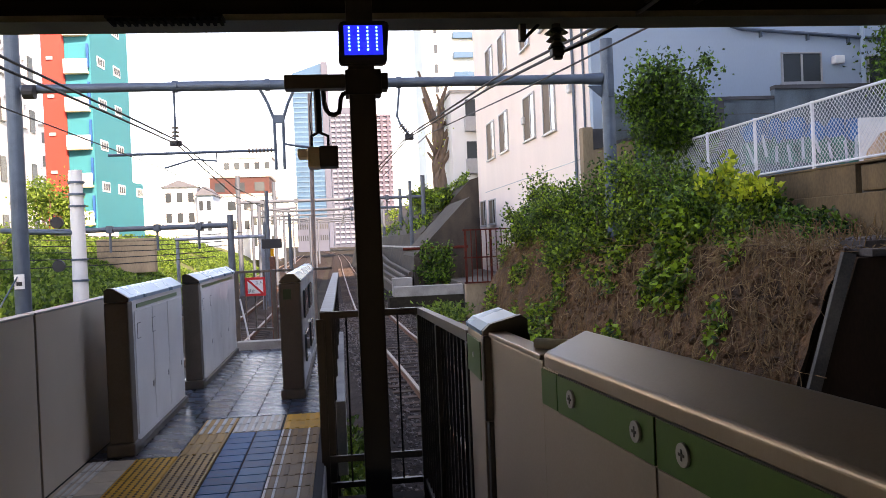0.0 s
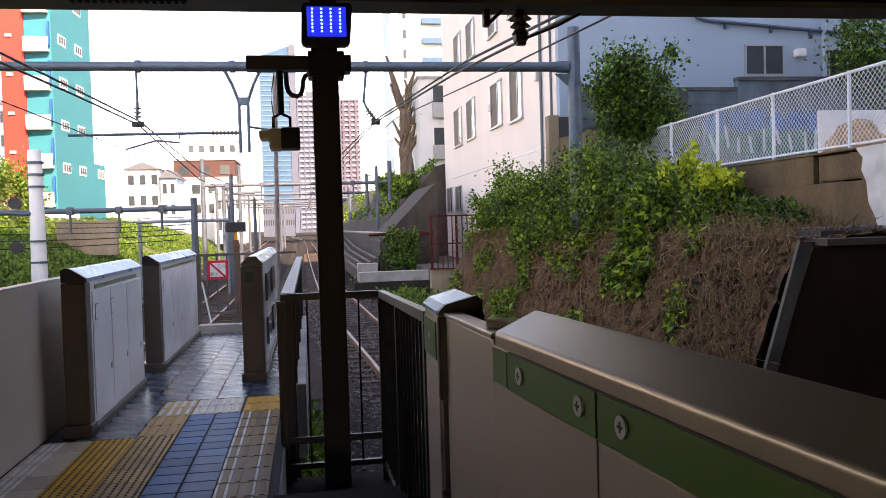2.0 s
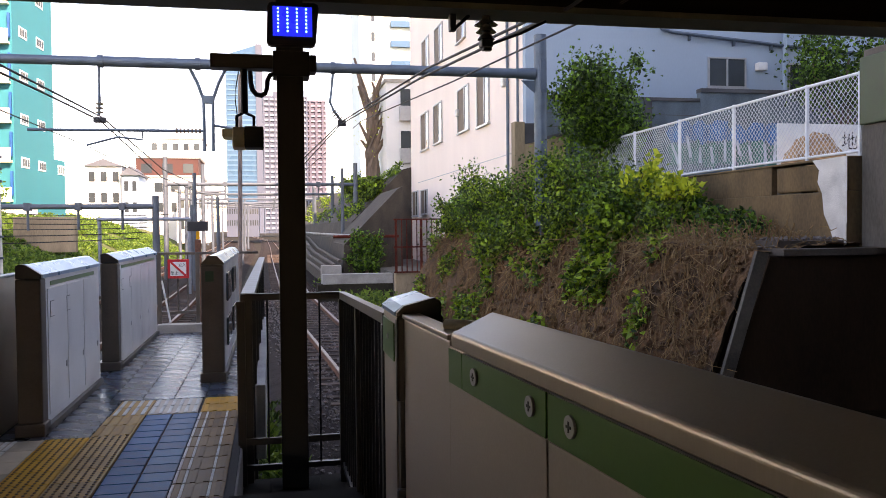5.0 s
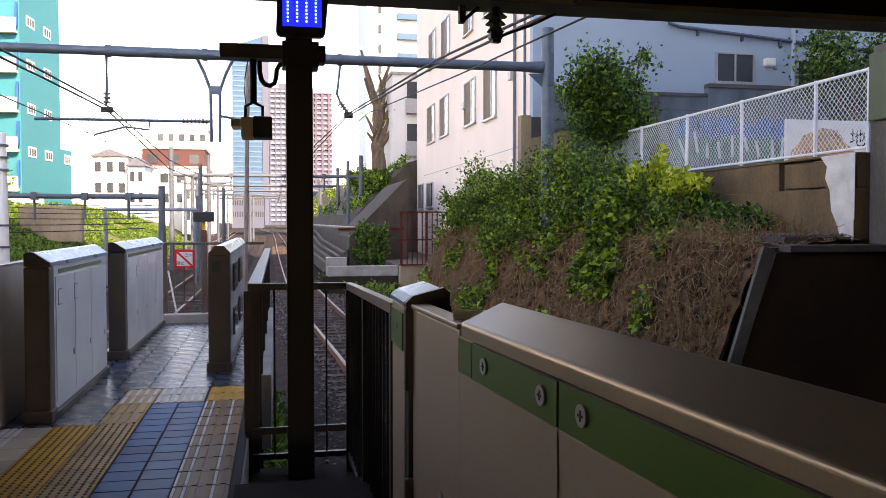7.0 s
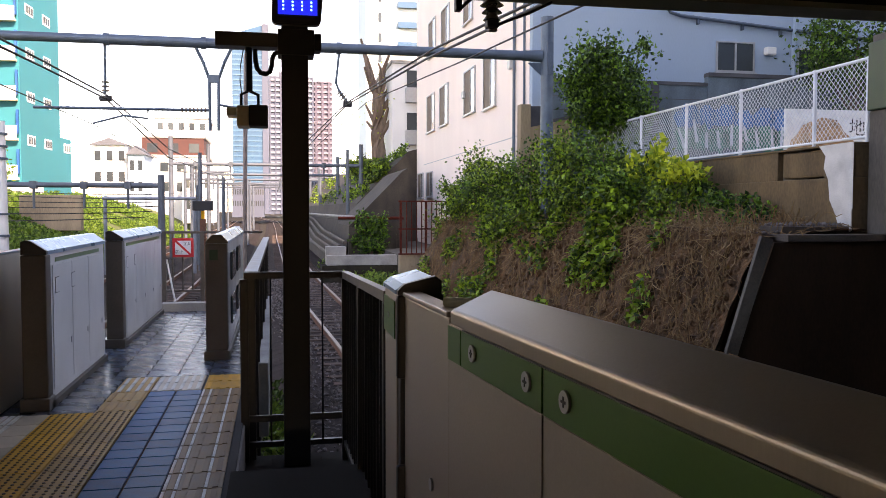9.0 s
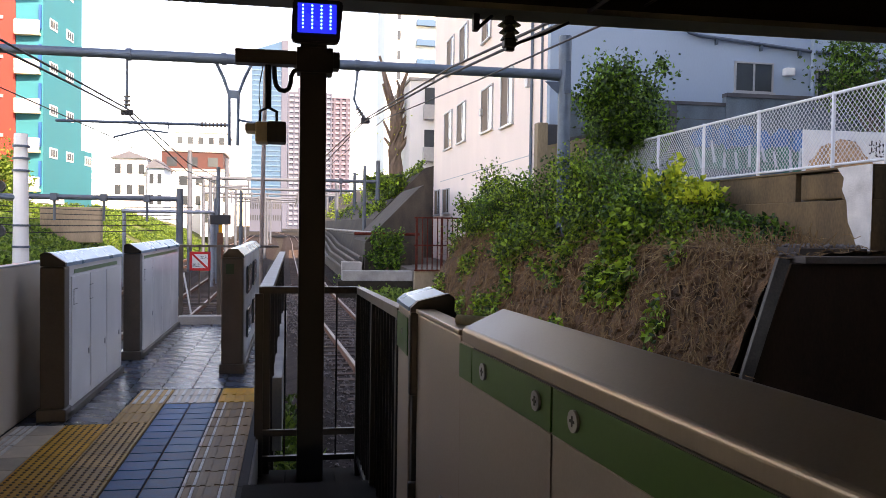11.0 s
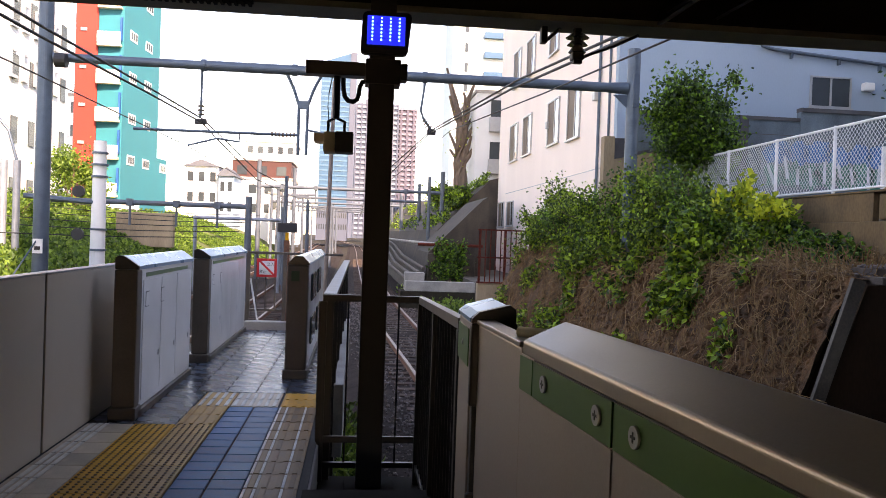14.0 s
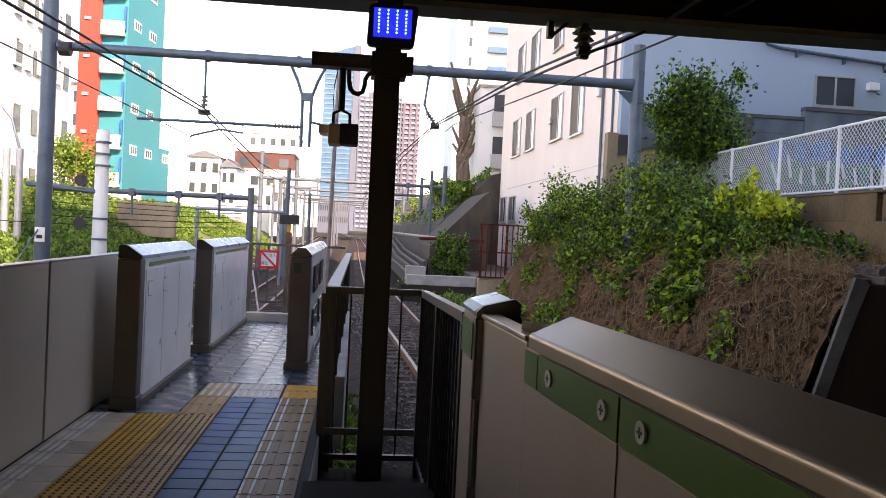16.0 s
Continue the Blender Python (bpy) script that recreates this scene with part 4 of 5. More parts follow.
# ---- viewing camera on the arm ----
cc = thing("viewing_camera", (0.47, 5.1, 2.2), "cream and black box camera hanging from the arm", "camera")
part("stem", C((0.455, 5.1, 2.734), (0.455, 5.1, 2.42), 0.026, n=12), M_pole, cc)
part("bracket", T([(0.40, 5.1, 2.3), (0.40, 5.1, 2.40), (0.455, 5.1, 2.43), (0.52, 5.1, 2.40), (0.52, 5.1, 2.3)], 0.012), M_pole, cc)
part("housing", B(0.372, 0.46, 4.97, 5.2, 2.165, 2.31, 0.012), M_cream, cc, "cream painted housing")
part("hood", B(0.455, 0.588, 4.96, 5.16, 2.165, 2.315, 0.012), M_cable, cc, "black lens hood")
part("side_unit", B(0.30, 0.371, 5.0, 5.2, 2.24, 2.30, 0.01), M_cream, cc)
part("cable", T([(0.50, 5.07, 2.72), (0.503, 5.07, 2.64), (0.515, 5.07, 2.585), (0.54, 5.07, 2.555), (0.575, 5.07, 2.548), (0.605, 5.07, 2.565), (0.618, 5.07, 2.61), (0.622, 5.07, 2.66), (0.64, 5.07, 2.695), (0.69, 5.05, 2.71)], 0.018, n=10), M_cable, cc, "thick black cable loop")
part("thin_cable", T([(0.42, 5.07, 2.72), (0.40, 5.05, 2.6), (0.395, 5.05, 2.5), (0.41, 5.05, 2.36)], 0.004, n=6), M_cable, cc)

# ---- platform end: fence, sign, pole, signal box ----
endf = thing("end_fence", (-0.75, 12.6, 0.12), "low steel fence closing the platform end", "fence")
for xx in (-1.1, -0.52):
    part("post", B(xx - 0.03, xx + 0.03, 12.57, 12.63, 0.12, 1.24, 0.005), M_railtop, endf)
for zz in (0.27, 1.2):
    part("rail", B(-1.07, -0.55, 12.58, 12.62, zz, zz + 0.04, 0.004), M_railtop, endf)
for xx in (-0.97, -0.82, -0.67):
    part("bar", B(xx - 0.012, xx + 0.012, 12.588, 12.612, 0.31, 1.2), M_railtop, endf)
part("brace", T([(-1.05, 12.5, 0.8), (-0.93, 12.5, 0.14)], 0.014), M_whitep, endf)
part("rail", B(-0.49, 0.42, 12.58, 12.62, 1.2, 1.24, 0.004), M_railtop, endf)
sign = thing("warning_sign", (-0.8, 12.55, 0.84), "red and white square no-entry sign on the fence", "sign")
part("board", B(-0.965, -0.645, 12.54, 12.565, 0.83, 1.13, 0.006), M_redsign, sign)
part("face", B(-0.925, -0.685, 12.534, 12.539, 0.87, 1.09), M_whsign, sign)
bm = bmesh.new()
prism(bm, [(-0.925, 12.530, 1.075), (-0.925, 12.530, 1.09), (-0.895, 12.530, 1.09), (-0.685, 12.530, 0.885), (-0.685, 12.530, 0.87), (-0.715, 12.530, 0.87)], (0, 0.003, 0))
part("red_slash", bm, M_redsign, sign)


def words(text, at, size, material, parent, rx=90, rz=0, name="lettering"):
    cu = bpy.data.curves.new(name, "FONT")
    cu.body, cu.size, cu.extrude, cu.align_x = text, size, 0.001, "CENTER"
    cu.materials.append(material)
    ob = new(name, cu)
    dg = bpy.context.evaluated_depsgraph_get()
    me = bpy.data.meshes.new_from_object(ob.evaluated_get(dg))
    bpy.data.objects.remove(ob)
    ob = new(name, me)
    ob.parent = parent
    ob.matrix_local = Matrix.Translation(Vector(at) - ORIGIN[parent]) @ pose(0, 0, 0, rx, 0, rz)
    return ob


words("地", (15.02, 17.496, 3.5), 0.48, M_cable, BOARD)
words("立入", (-0.745, 12.531, 1.02), 0.06, M_cable, sign)
words("禁止", (-0.865, 12.531, 0.895), 0.06, M_cable, sign)

tp = thing("thin_pole", (0.07, 13.4, -0.5), "thin rusty steel pole behind the platform", "pole")
part("shaft", C((0.07, 13.4, -1.5), (0.16, 13.4, 4.2), 0.035, n=10), M_palerust, tp)
sb = thing("signal_box", (-1.2, 20, -1.5), "black signal box on a rusty stand", "signal")
part("box", B(-1.36, -0.88, 19.9, 20.1, 1.56, 1.80, 0.02), M_cable, sb)
part("stand", B(-1.19, -1.05, 19.95, 20.05, -1.5, 1.36, 0.01), M_rust, sb)
part("yellow_stem", B(-1.16, -1.08, 19.96, 20.04, 1.362, 1.558), M_yellow, sb)

# ---- far side: masts and portal frames ----
def portal(x0, x1, y, z, zl, zr, label, droppers=(), r=0.1, left=True):
    th = thing("portal_frame", ((x0 + x1) / 2, y, -1.5), label, "portal frame", "portal frames")
    if left:
        part("post", C((x0, y, -1.5), (x0, y, zl), r * 1.5, r * 1.3, n=14), M_steelf, th)
    part("post", C((x1, y, -1.5), (x1, y, zr), r * 1.5, r * 1.3, n=14), M_steelf, th)
    part("beam", C((x0, y, z), (x1, y, z), r, n=12), M_steelf, th)
    for xx in droppers:
        part("dropper", C((xx, y, z), (xx, y, z - 0.9), 0.05, n=8), M_steelf, th)
        part("band", B(xx - 0.12, xx + 0.12, y - 0.15, y + 0.15, z - 0.15, z + 0.15, 0.02), M_steelf, th)
    return th


cp = thing("concrete_pole", (-8.2, 28.3, -1.5), "white concrete utility pole with steel bands", "pole")
part("shaft", C((-8.19, 28.3, -1.5), (-8.19, 28.3, 4.45), 0.27, 0.21, n=18), M_whitep, cp)
for zz in (0.7, 1.4, 3.2, 3.6, 4.0):
    part("band", C((-8.18, 28.3, zz), (-8.18, 28.3, zz + 0.07), 0.275, n=18), M_steel, cp)
for zz in (1.25, 2.7):
    part("reel", C((-8.78, 28.0, zz), (-8.78, 28.12, zz), 0.2, n=18), M_cable, cp, "dark pulley wheel")
part("bracket", C((-8.3, 28.2, 2.35), (-10.6, 28.2, 2.5), 0.09, n=10), M_steel, cp)
pf = portal(-11.4, -3.77, 33.0, 2.53, 3.0, 2.95, "grey tube portal frame over the far tracks", (-8.4, -6.6, -5.0), left=False)
for xx in (-11.43, -11.0):
    part("lattice_post", C((xx, 28.6, -1.5), (xx, 28.6, 3.7), 0.12, n=12), M_galv, cp)
part("hoop", T([(-12.4, 28.6, 5.4), (-11.8, 28.6, 5.3), (-11.3, 28.6, 4.7), (-11.02, 28.6, 3.7)], 0.05), M_steel, cp)
portal(-5.4, 5.75, 50, 4.3, 5.9, 5.6, "grey tube portal frame over the far tracks", (-4.0, -2.0, 1.5, 3.5))
portal(-4.2, 5.2, 62, 4.2, 6.4, 5.6, "grey tube portal frame over the far tracks", (-3.2, 1.5))
portal(-7.5, 4.6, 78, 4.4, 5.6, 5.6, "grey tube portal frame over the far tracks", (-3.2, 1.0, -5))
portal(-8.0, 4.4, 95, 4.6, 5.6, 5.8, "grey tube portal frame over the far tracks", (-3.2, 1.0))
portal(-9.0, 4.6, 115, 5.0, 6, 6.2, "grey tube portal frame over the far tracks", (-3.4, 1.0))
portal(-10.0, 5.0, 140, 5.4, 6.5, 6.5, "grey tube portal frame over the far tracks", (-3.4, 1.0))
portal(-12.0, 5.6, 175, 6.2, 7.5, 7.5, "grey tube portal frame over the far tracks", (-3.4, 1.0))
for xx, yy, zz in ((-2.9, 40, 4.3), (-3.4, 44, 2.9), (-2.2, 46, 3.4), (-1.7, 70, 4.2), (4.6, 46, 5.0)):
    solo("line_pole", C((xx, yy, -1.5), (xx, yy, zz), 0.12, 0.09, n=12), M_steelf, "slim grey steel pole beside the tracks", "pole", "line poles")
for xx, yy, zz in ((-4.6, 54, 4.4), (-5.2, 66, 5.0), (-2.4, 84, 4.6), (-5.4, 90, 5.2), (-2.5, 104, 5.2), (-6.2, 112, 5.4), (4.3, 70, 5.0), (4.2, 88, 5.4), (4.0, 105, 5.8), (-2.7, 126, 5.6), (-6.6, 130, 6)):
    solo("line_pole", C((xx, yy, -1.5), (xx, yy, zz), 0.15, 0.12, n=12), M_steelf, "slim grey steel pole beside the tracks", "pole", "line poles")
    solo("pole_arm", C((xx, yy, zz - 0.5), (xx + 2.4, yy, zz - 0.35), 0.06, n=8), M_steelf, "short steel bracket arm over the track", "bracket", "bracket arms")
for k in range(6):
    cable([(-14, 24 + 4 * k, 1.4 + 0.25 * k), (-4.4, 33 + 2 * k, 1.3 + 0.22 * k)], 0.02, "pale cable slung across the bank", 0.15)

# ---- left embankment ----
def bank_z(x, y):
    u = (-7.5 - 0.02 * (y - 30)) - x
    z = -1.5 if u < 0 else -1.5 + 5.2 * (1 - math.exp(-u / 6.5))
    return z + 0.35 * noise.noise((x * 0.3, y * 0.2, 4)) * (1 if u > 0.3 else 0)


ys, xs = np.arange(14, 130, 1.2), np.arange(-40, -6.4, 0.7)
v2 = [(x, y, bank_z(x, y)) for y in ys for x in xs]
w = len(xs)
f2 = [(i * w + k, i * w + k + 1, (i + 1) * w + k + 1, (i + 1) * w + k) for i in range(len(ys) - 1) for k in range(w - 1)]
bank = tagged(raw("embankment", v2, f2, M_grass), "sunny overgrown railway embankment", "embankment", "", "structure")
rg = np.random.default_rng(11)
n_ = 110000
cx = -8 - 16 * rg.random(n_) ** 1.2
cyy = 22 + 75 * rg.random(n_) ** 1.2
keep = [noise.noise((a * 0.35, b * 0.25, 9)) > -0.25 for a, b in zip(cx, cyy)]
cen = np.array([(a, b, bank_z(a, b) + 0.05 + 0.7 * c * max(0.1, 0.5 + noise.noise((a * 0.5, b * 0.4, 1)))) for a, b, c, k in zip(cx, cyy, rg.random(n_), keep) if k])
lv = leaves("bank_greenery", cen, 0.2, M_leafe, rng=rg, droop=-0.2)
tagged(lv, "bright green creepers and weeds covering the embankment", "undergrowth", "", "stuff")

solo("bank_wall", B(-12.3, -9.3, 45, 45.5, 0.5, 2.35, 0.04), M_tanwall, "low brown retaining wall on the embankment", "wall", kind="structure")
sec = thing("track_beam", (-4.5, 38, 1.9), "pale steel beam across the far tracks", "beam")
part("tube", C((-6.9, 38, 2.1), (-2.9, 38, 2.1), 0.08, n=12), M_galv, sec)
for xx in (-6.8, -3.0):
    part("post", C((xx, 38, -1.5), (xx, 38, 2.02), 0.08, n=10), M_galv, sec)

# ---- left buildings ----
tb = thing("tower_block", (-20.7, 69, 1), "orange apartment block with white balconies", "apartment block")
part("orange_wall", B(-22.6, -20.85, 69, 80, 1.0, 46), M_orange, tb, "orange rendered wall")
part("white_wall", B(-20.848, -19.0, 69.9, 80, 1.0, 46), M_whitep, tb)
for k in range(14):
    z = 3.9 + 3.05 * k
    part("balcony_slab", B(-20.8, -18.95, 68.5, 69.9, z, z + 0.2, 0.02), M_cream, tb)
    part("balcony_rail", B(-20.8, -18.95, 68.5, 68.58, z + 0.201, z + 1.15, 0.01), M_whitep, tb)
    part("balcony_window", B(-20.3, -19.6, 69.84, 69.898, z + 0.22, z + 2.2), M_glass, tb)
    part("blue_screen", B(-19.05, -18.9, 68.7, 69.8, z + 0.5, z + 2.4), M_tarp, tb)
    part("vent", B(-22.2, -21.7, 68.9, 68.998, z + 1.2, z + 1.45), M_alu, tb)
tl = thing("teal_block", (-18.8, 69, 1), "teal rendered apartment block with small white-framed windows", "apartment block")
bm = bmesh.new()
prism(bm, [(-18.8, 69, 1), (-18.8, 81.0, 1), (-18.8, 81.0, 8.0), (-18.8, 78.1, 8.0), (-18.8, 78.1, 46), (-18.8, 69, 46)], (-3.0, 0, 0))
part("teal_wall", bm, M_teal, tl, "teal rendered wall")
for k in range(12):
    z = 6.7 + 3.45 * k
    for ya in (1.4, 5.2) + ((10.0,) if k == 0 else ()):
        part("window_surround", B(-18.799, -18.76, 69 + ya, 69 + ya + 1.7, z, z + 0.85), M_whitep, tl)
        for m_ in range(3):
            part("window", B(-18.759, -18.73, 69 + ya + 0.15 + 0.52 * m_, 69 + ya + 0.5 + 0.52 * m_, z + 0.15, z + 0.7), M_glass, tl)
tl.rotation_euler = (0, 0, radians(-4.5))
solo("low_house", B(-23, -17.0, 66.5, 68.2, 1.0, 3.6, 0.05), M_whitep, "low white annexe in front of the apartment block", "house")

wb = thing("office_block", (-34, 48, 0), "tall white building with rows of windows", "building")
part("wall", B(-40, -18.0, 44, 54.0, 0, 19), M_whitep, wb)
for k in range(5):
    for j in range(4):
        part("window", B(-18.0, -17.94, 52.6 - 2.4 * j, 53.4 - 2.4 * j, 2.6 + 3.3 * k, 4.0 + 3.3 * k), M_glass, wb)
        part("window", B(-20.6 - 2.2 * j, -19.7 - 2.2 * j, 43.9, 43.998, 2.6 + 3.3 * k, 4.2 + 3.3 * k), M_glass, wb)
for j, (yy, ln) in enumerate(((45.0, 0.9), (46.6, 0.8), (48.2, 0.9), (49.8, 0.8), (51.2, 0.8))):
    for zz in (9.3, 12.0):
        part("sign_bar", B(-17.99, -17.85, yy, yy + ln, zz, zz + 0.18), M_alu, wb)
        part("sign_bar", B(-17.99, -17.85, yy, yy + 0.15, zz + 0.181, zz + 1.4), M_alu, wb)
        part("sign_bar", B(-17.99, -17.85, yy, yy + ln * 0.8, zz + 1.401, zz + 1.55), M_alu, wb)


def house(x0, x1, y0, y1, z0, z1, wall, label, roof=0.0, wins=3, rows=2):
    h = thing("house", ((x0 + x1) / 2, (y0 + y1) / 2, z0), label, "house", "houses beyond the bank")
    part("wall", B(x0, x1, y0, y1, z0, z1), wall, h)
    if roof:
        bm = bmesh.new()
        prism(bm, [(x0 - 0.3, y0 - 0.3, z1 + 0.002), (x1 + 0.3, y0 - 0.3, z1 + 0.002), ((x0 + x1) / 2, y0 - 0.3, z1 + roof)], (0, y1 - y0 + 0.6, 0))
        part("roof", bm, M_roof, h)
    else:
        part("roof", B(x0 - 0.15, x1 + 0.15, y0 - 0.15, y1 + 0.15, z1 + 0.002, z1 + 0.3), M_conc, h)
    for r in range(rows):
        for k in range(wins):
            w = (x1 - x0) / wins
            zz = z1 - 1.9 - 2.6 * r
            if zz > z0:
                part("window", B(x0 + w * (k + 0.25), x0 + w * (k + 0.75), y0 - 0.06, y0 - 0.002, zz, zz + 1.2), M_glass, h)
    return h


house(-21.6, -17.4, 108, 118, 0, 9.6, M_whitep, "white two-storey house with dark pitched roof", 0.9)
house(-17.2, -15.3, 107, 116, 0, 8.4, M_wallg, "grey-blue house with dark pitched roof", 1.2, 2)
house(-16.6, -8.7, 114, 124, 8.6, 11.1, M_brick, "red brick top storey of a white building", 0, 3, 1)
house(-16.9, -8.5, 113.5, 124, 0, 8.55, M_whitep, "white apartment house with small windows", 0, 4)
house(-19.8, -11, 150, 162, 0, 17.4, M_whitep, "pale grey office block with a flat roof", 0, 5, 3)
house(-10.5, -7.0, 104, 112, 0, 6.2, M_whitep, "white apartment house with small windows", 0, 3)
house(-9, -2, 190, 205, 0, 7, M_towerg, "low grey building beyond the tracks", 0, 14, 2)
house(6, 16, 200, 215, 0, 9, M_towerg, "low grey building beyond the tracks", 0, 14, 3)
house(-34, -27, 96, 108, 2, 16, M_whitep, "white apartment house with small windows", 0, 4, 4)

# ---- far towers ----
M_towerb2 = mat("tower_spandrel", (0.07, 0.165, 0.25), 0.4, var=0.1, scale=0.05, fine=1)
tw = thing("glass_tower", (-10.5, 350, 0), "slim pale blue glass office tower", "tower")
bm = bmesh.new()
prism(bm, [(-16.4, 345, 0), (-1.9, 345, 0), (-1.9, 345, 76), (-5, 345, 76), (-16.4, 345, 72)], (0, 15, 0))
part("shaft", bm, M_towerb, tw)
for k in range(34):
    part("floor_band", B(-16.3, -4.6, 344.8, 344.99, 3 + 2.03 * k, 3.6 + 2.03 * k), M_towerb2, tw)
part("corner_fin", B(-4.5, -2.0, 344.4, 344.99, 0, 76.5), M_towerg, tw)
tg = thing("apartment_tower", (6, 350, 0), "tall grey apartment tower with balcony bands", "tower")
part("shaft", B(-1.8, 16.0, 345.5, 362, 0, 56), M_towerg, tg)
part("side_wing", B(16.02, 23.6, 346.5, 362, 0, 54.2), M_towerp, tg, "pinkish side wing")
for k in range(26):
    z = 1.6 + 2.1 * k
    part("balcony_band", B(-1.7, 15.9, 344.9, 345.49, z, z + 0.85), M_towerband, tg)
    part("balcony_band", B(16.2, 23.5, 345.9, 346.49, z, z + 0.8), M_towerbandp, tg)
for k in range(9):
    part("pier", B(-1.8 + 2.15 * k, -1.2 + 2.15 * k, 344.6, 344.89, 0, 56), M_towerg, tg)
for k in range(3):
    part("pier", B(16.6 + 2.6 * k, 17.5 + 2.6 * k, 345.6, 345.89, 0, 54.2), M_towerp, tg)
part("roof_plant", B(2, 12, 347, 356, 56.002, 58), M_towerg, tg)
tb2 = thing("apartment_tower", (21, 155, 0), "tall pale green-white tower behind the cream building", "tower")
part("shaft", B(16.8, 30, 150, 165, 0, 60), M_palegreen, tb2)
for k in range(12):
    part("window", B(19.0, 19.6, 149.9, 149.99, 14 + 3.6 * k, 15.6 + 3.6 * k), M_glass, tb2)
    part("balcony", B(22.5, 27, 149.2, 149.99, 13 + 3.6 * k, 14.1 + 3.6 * k), M_towerb, tb2)
bb = thing("balcony_house", (8.5, 53, 0), "white house with stacked dark balconies", "house")
part("wall", B(7.7, 12, 50, 60, 1, 10.6), M_whitep, bb)
for zz in (5.6, 8.2):
    part("recess", B(8.6, 9.6, 49.94, 49.998, zz, zz + 2.0), M_glass, bb)
    part("balcony_rail", B(8.5, 9.7, 49.5, 49.93, zz, zz + 0.9, 0.01), M_alu, bb)
part("parapet", B(7.6, 12, 49.9, 60, 10.602, 10.8), M_conc, bb)

# ---- right side beyond the hill: concrete slope, wall, red railing, trough ----
cs = thing("concrete_slope", (5.5, 40, -1.5), "weathered sloping concrete retaining walls beside the tracks", "retaining wall", kind="structure")
bm = bmesh.new()
prism(bm, [(3.7, 37.5, -1.5), (6.7, 37.5, -1.5), (6.7, 37.5, 3.55), (6.45, 37.5, 3.4), (3.95, 37.5, 0.85)], (0, 7, 0))
part("wing_wall", bm, M_slope, cs)
bm = bmesh.new()
prism(bm, [(4.2, 46.6, -1.5), (12, 46.6, -1.5), (12, 46.6, 6.0), (8.2, 46.6, 5.0), (5.2, 46.6, 2.0)], (-2.5, 60, 0))
part("far_slope", bm, M_slope, cs)
part("terrace_fill", B(5.4, 8.59, 31.41, 46.0, -1.5, -0.2), M_slab, cs)
part("low_wall", B(3.9, 6.1, 37.1, 37.49, -1.5, 0.8, 0.02), M_slope, cs)
part("brown_wall", B(5.35, 8.6, 31.0, 31.4, -1.5, -0.165, 0.02), M_tanwall, cs)
slab2 = solo("kerb_slab", B(2.6, 5.4, 32.0, 32.5, -0.62, -0.22, 0.02), M_conc, "long weathered concrete slab beside the track", "slab")
part("slab_block", B(2.6, 3.4, 32.6, 33.3, -1.5, 0.1, 0.02), M_conc, cs)
solo("slab_base", B(2.4, 5.6, 31.9, 33.4, -1.52, -0.63), M_ground, "earth bank under the concrete slab", "bank", kind="structure")
rr = thing("red_railing", (6, 31.0, -0.165), "rusty red railing with dark uprights on the wall", "railing")
for k in range(17):
    part("bar", B(5.4 + 0.2 * k, 5.44 + 0.2 * k, 30.95, 30.99, -0.1, 1.9), M_redrust, rr)
for k in range(4):
    part("post", B(5.36 + k, 5.44 + k, 31.0, 31.08, -0.163, 1.96, 0.005), M_redrust, rr)
for zz in (-0.16, 0.82, 1.9):
    part("rail", B(5.3, 8.6, 30.94, 31.0, zz, zz + 0.055), M_redrust, rr)
part("red_pipe", C((3.4, 37.0, 1.22), (6.4, 36.9, 1.22), 0.07, n=8), M_redrust, rr)
tr = thing("cable_trough", (2.9, 45, -1.5), "bundle of pale cable pipes running along the slope", "cable trough")
for k in range(4):
    part("pipe", T([(2.75 + 0.22 * k, 33.4, -0.25 + 0.16 * k), (2.5 + 0.22 * k, 45, -0.1 + 0.2 * k), (2.6 + 0.25 * k, 60, 0.3 + 0.2 * k), (3.0 + 0.25 * k, 90, 0.6 + 0.2 * k)], 0.08), M_trough, tr)
part("capping", T([(4.3, 37.2, 1.25), (3.3, 50, 1.3), (3.4, 70, 1.3), (3.6, 95, 1.3)], 0.07), M_conc, tr)
part("trough_wall", prism(bmesh.new(), [(3.5, 37.5, -1.5), (4.5, 37.5, -1.5), (4.5, 37.5, 1.1), (4.2, 37.5, 1.1)], (-0.8, 55, 0)), M_slope, tr)

# ---- plants ----
def limb(bm, p, q, r0, r1, rnd, bend=0.15):
    p, q = Vector(p), Vector(q)
    m_ = p.lerp(q, 0.5) + Vector([rnd.uniform(-bend, bend) * (q - p).length for _ in range(3)])
    pts = [p, p.lerp(m_, 0.6), m_, m_.lerp(q, 0.6), q]
    rings = []
    for i, c in enumerate(pts):
        r = r0 + (r1 - r0) * i / 4
        d = (pts[min(i + 1, 4)] - pts[max(i - 1, 0)]).normalized().to_track_quat("Z", "Y")
        rings.append([bm.verts.new(c + d @ Vector((r * math.cos(t_), r * math.sin(t_), 0))) for t_ in [2 * math.pi * k / 7 for k in range(7)]])
    for a_, b_ in zip(rings, rings[1:]):
        for k in range(7):
            bm.faces.new((a_[k], a_[(k + 1) % 7], b_[(k + 1) % 7], b_[k]))
    return m_


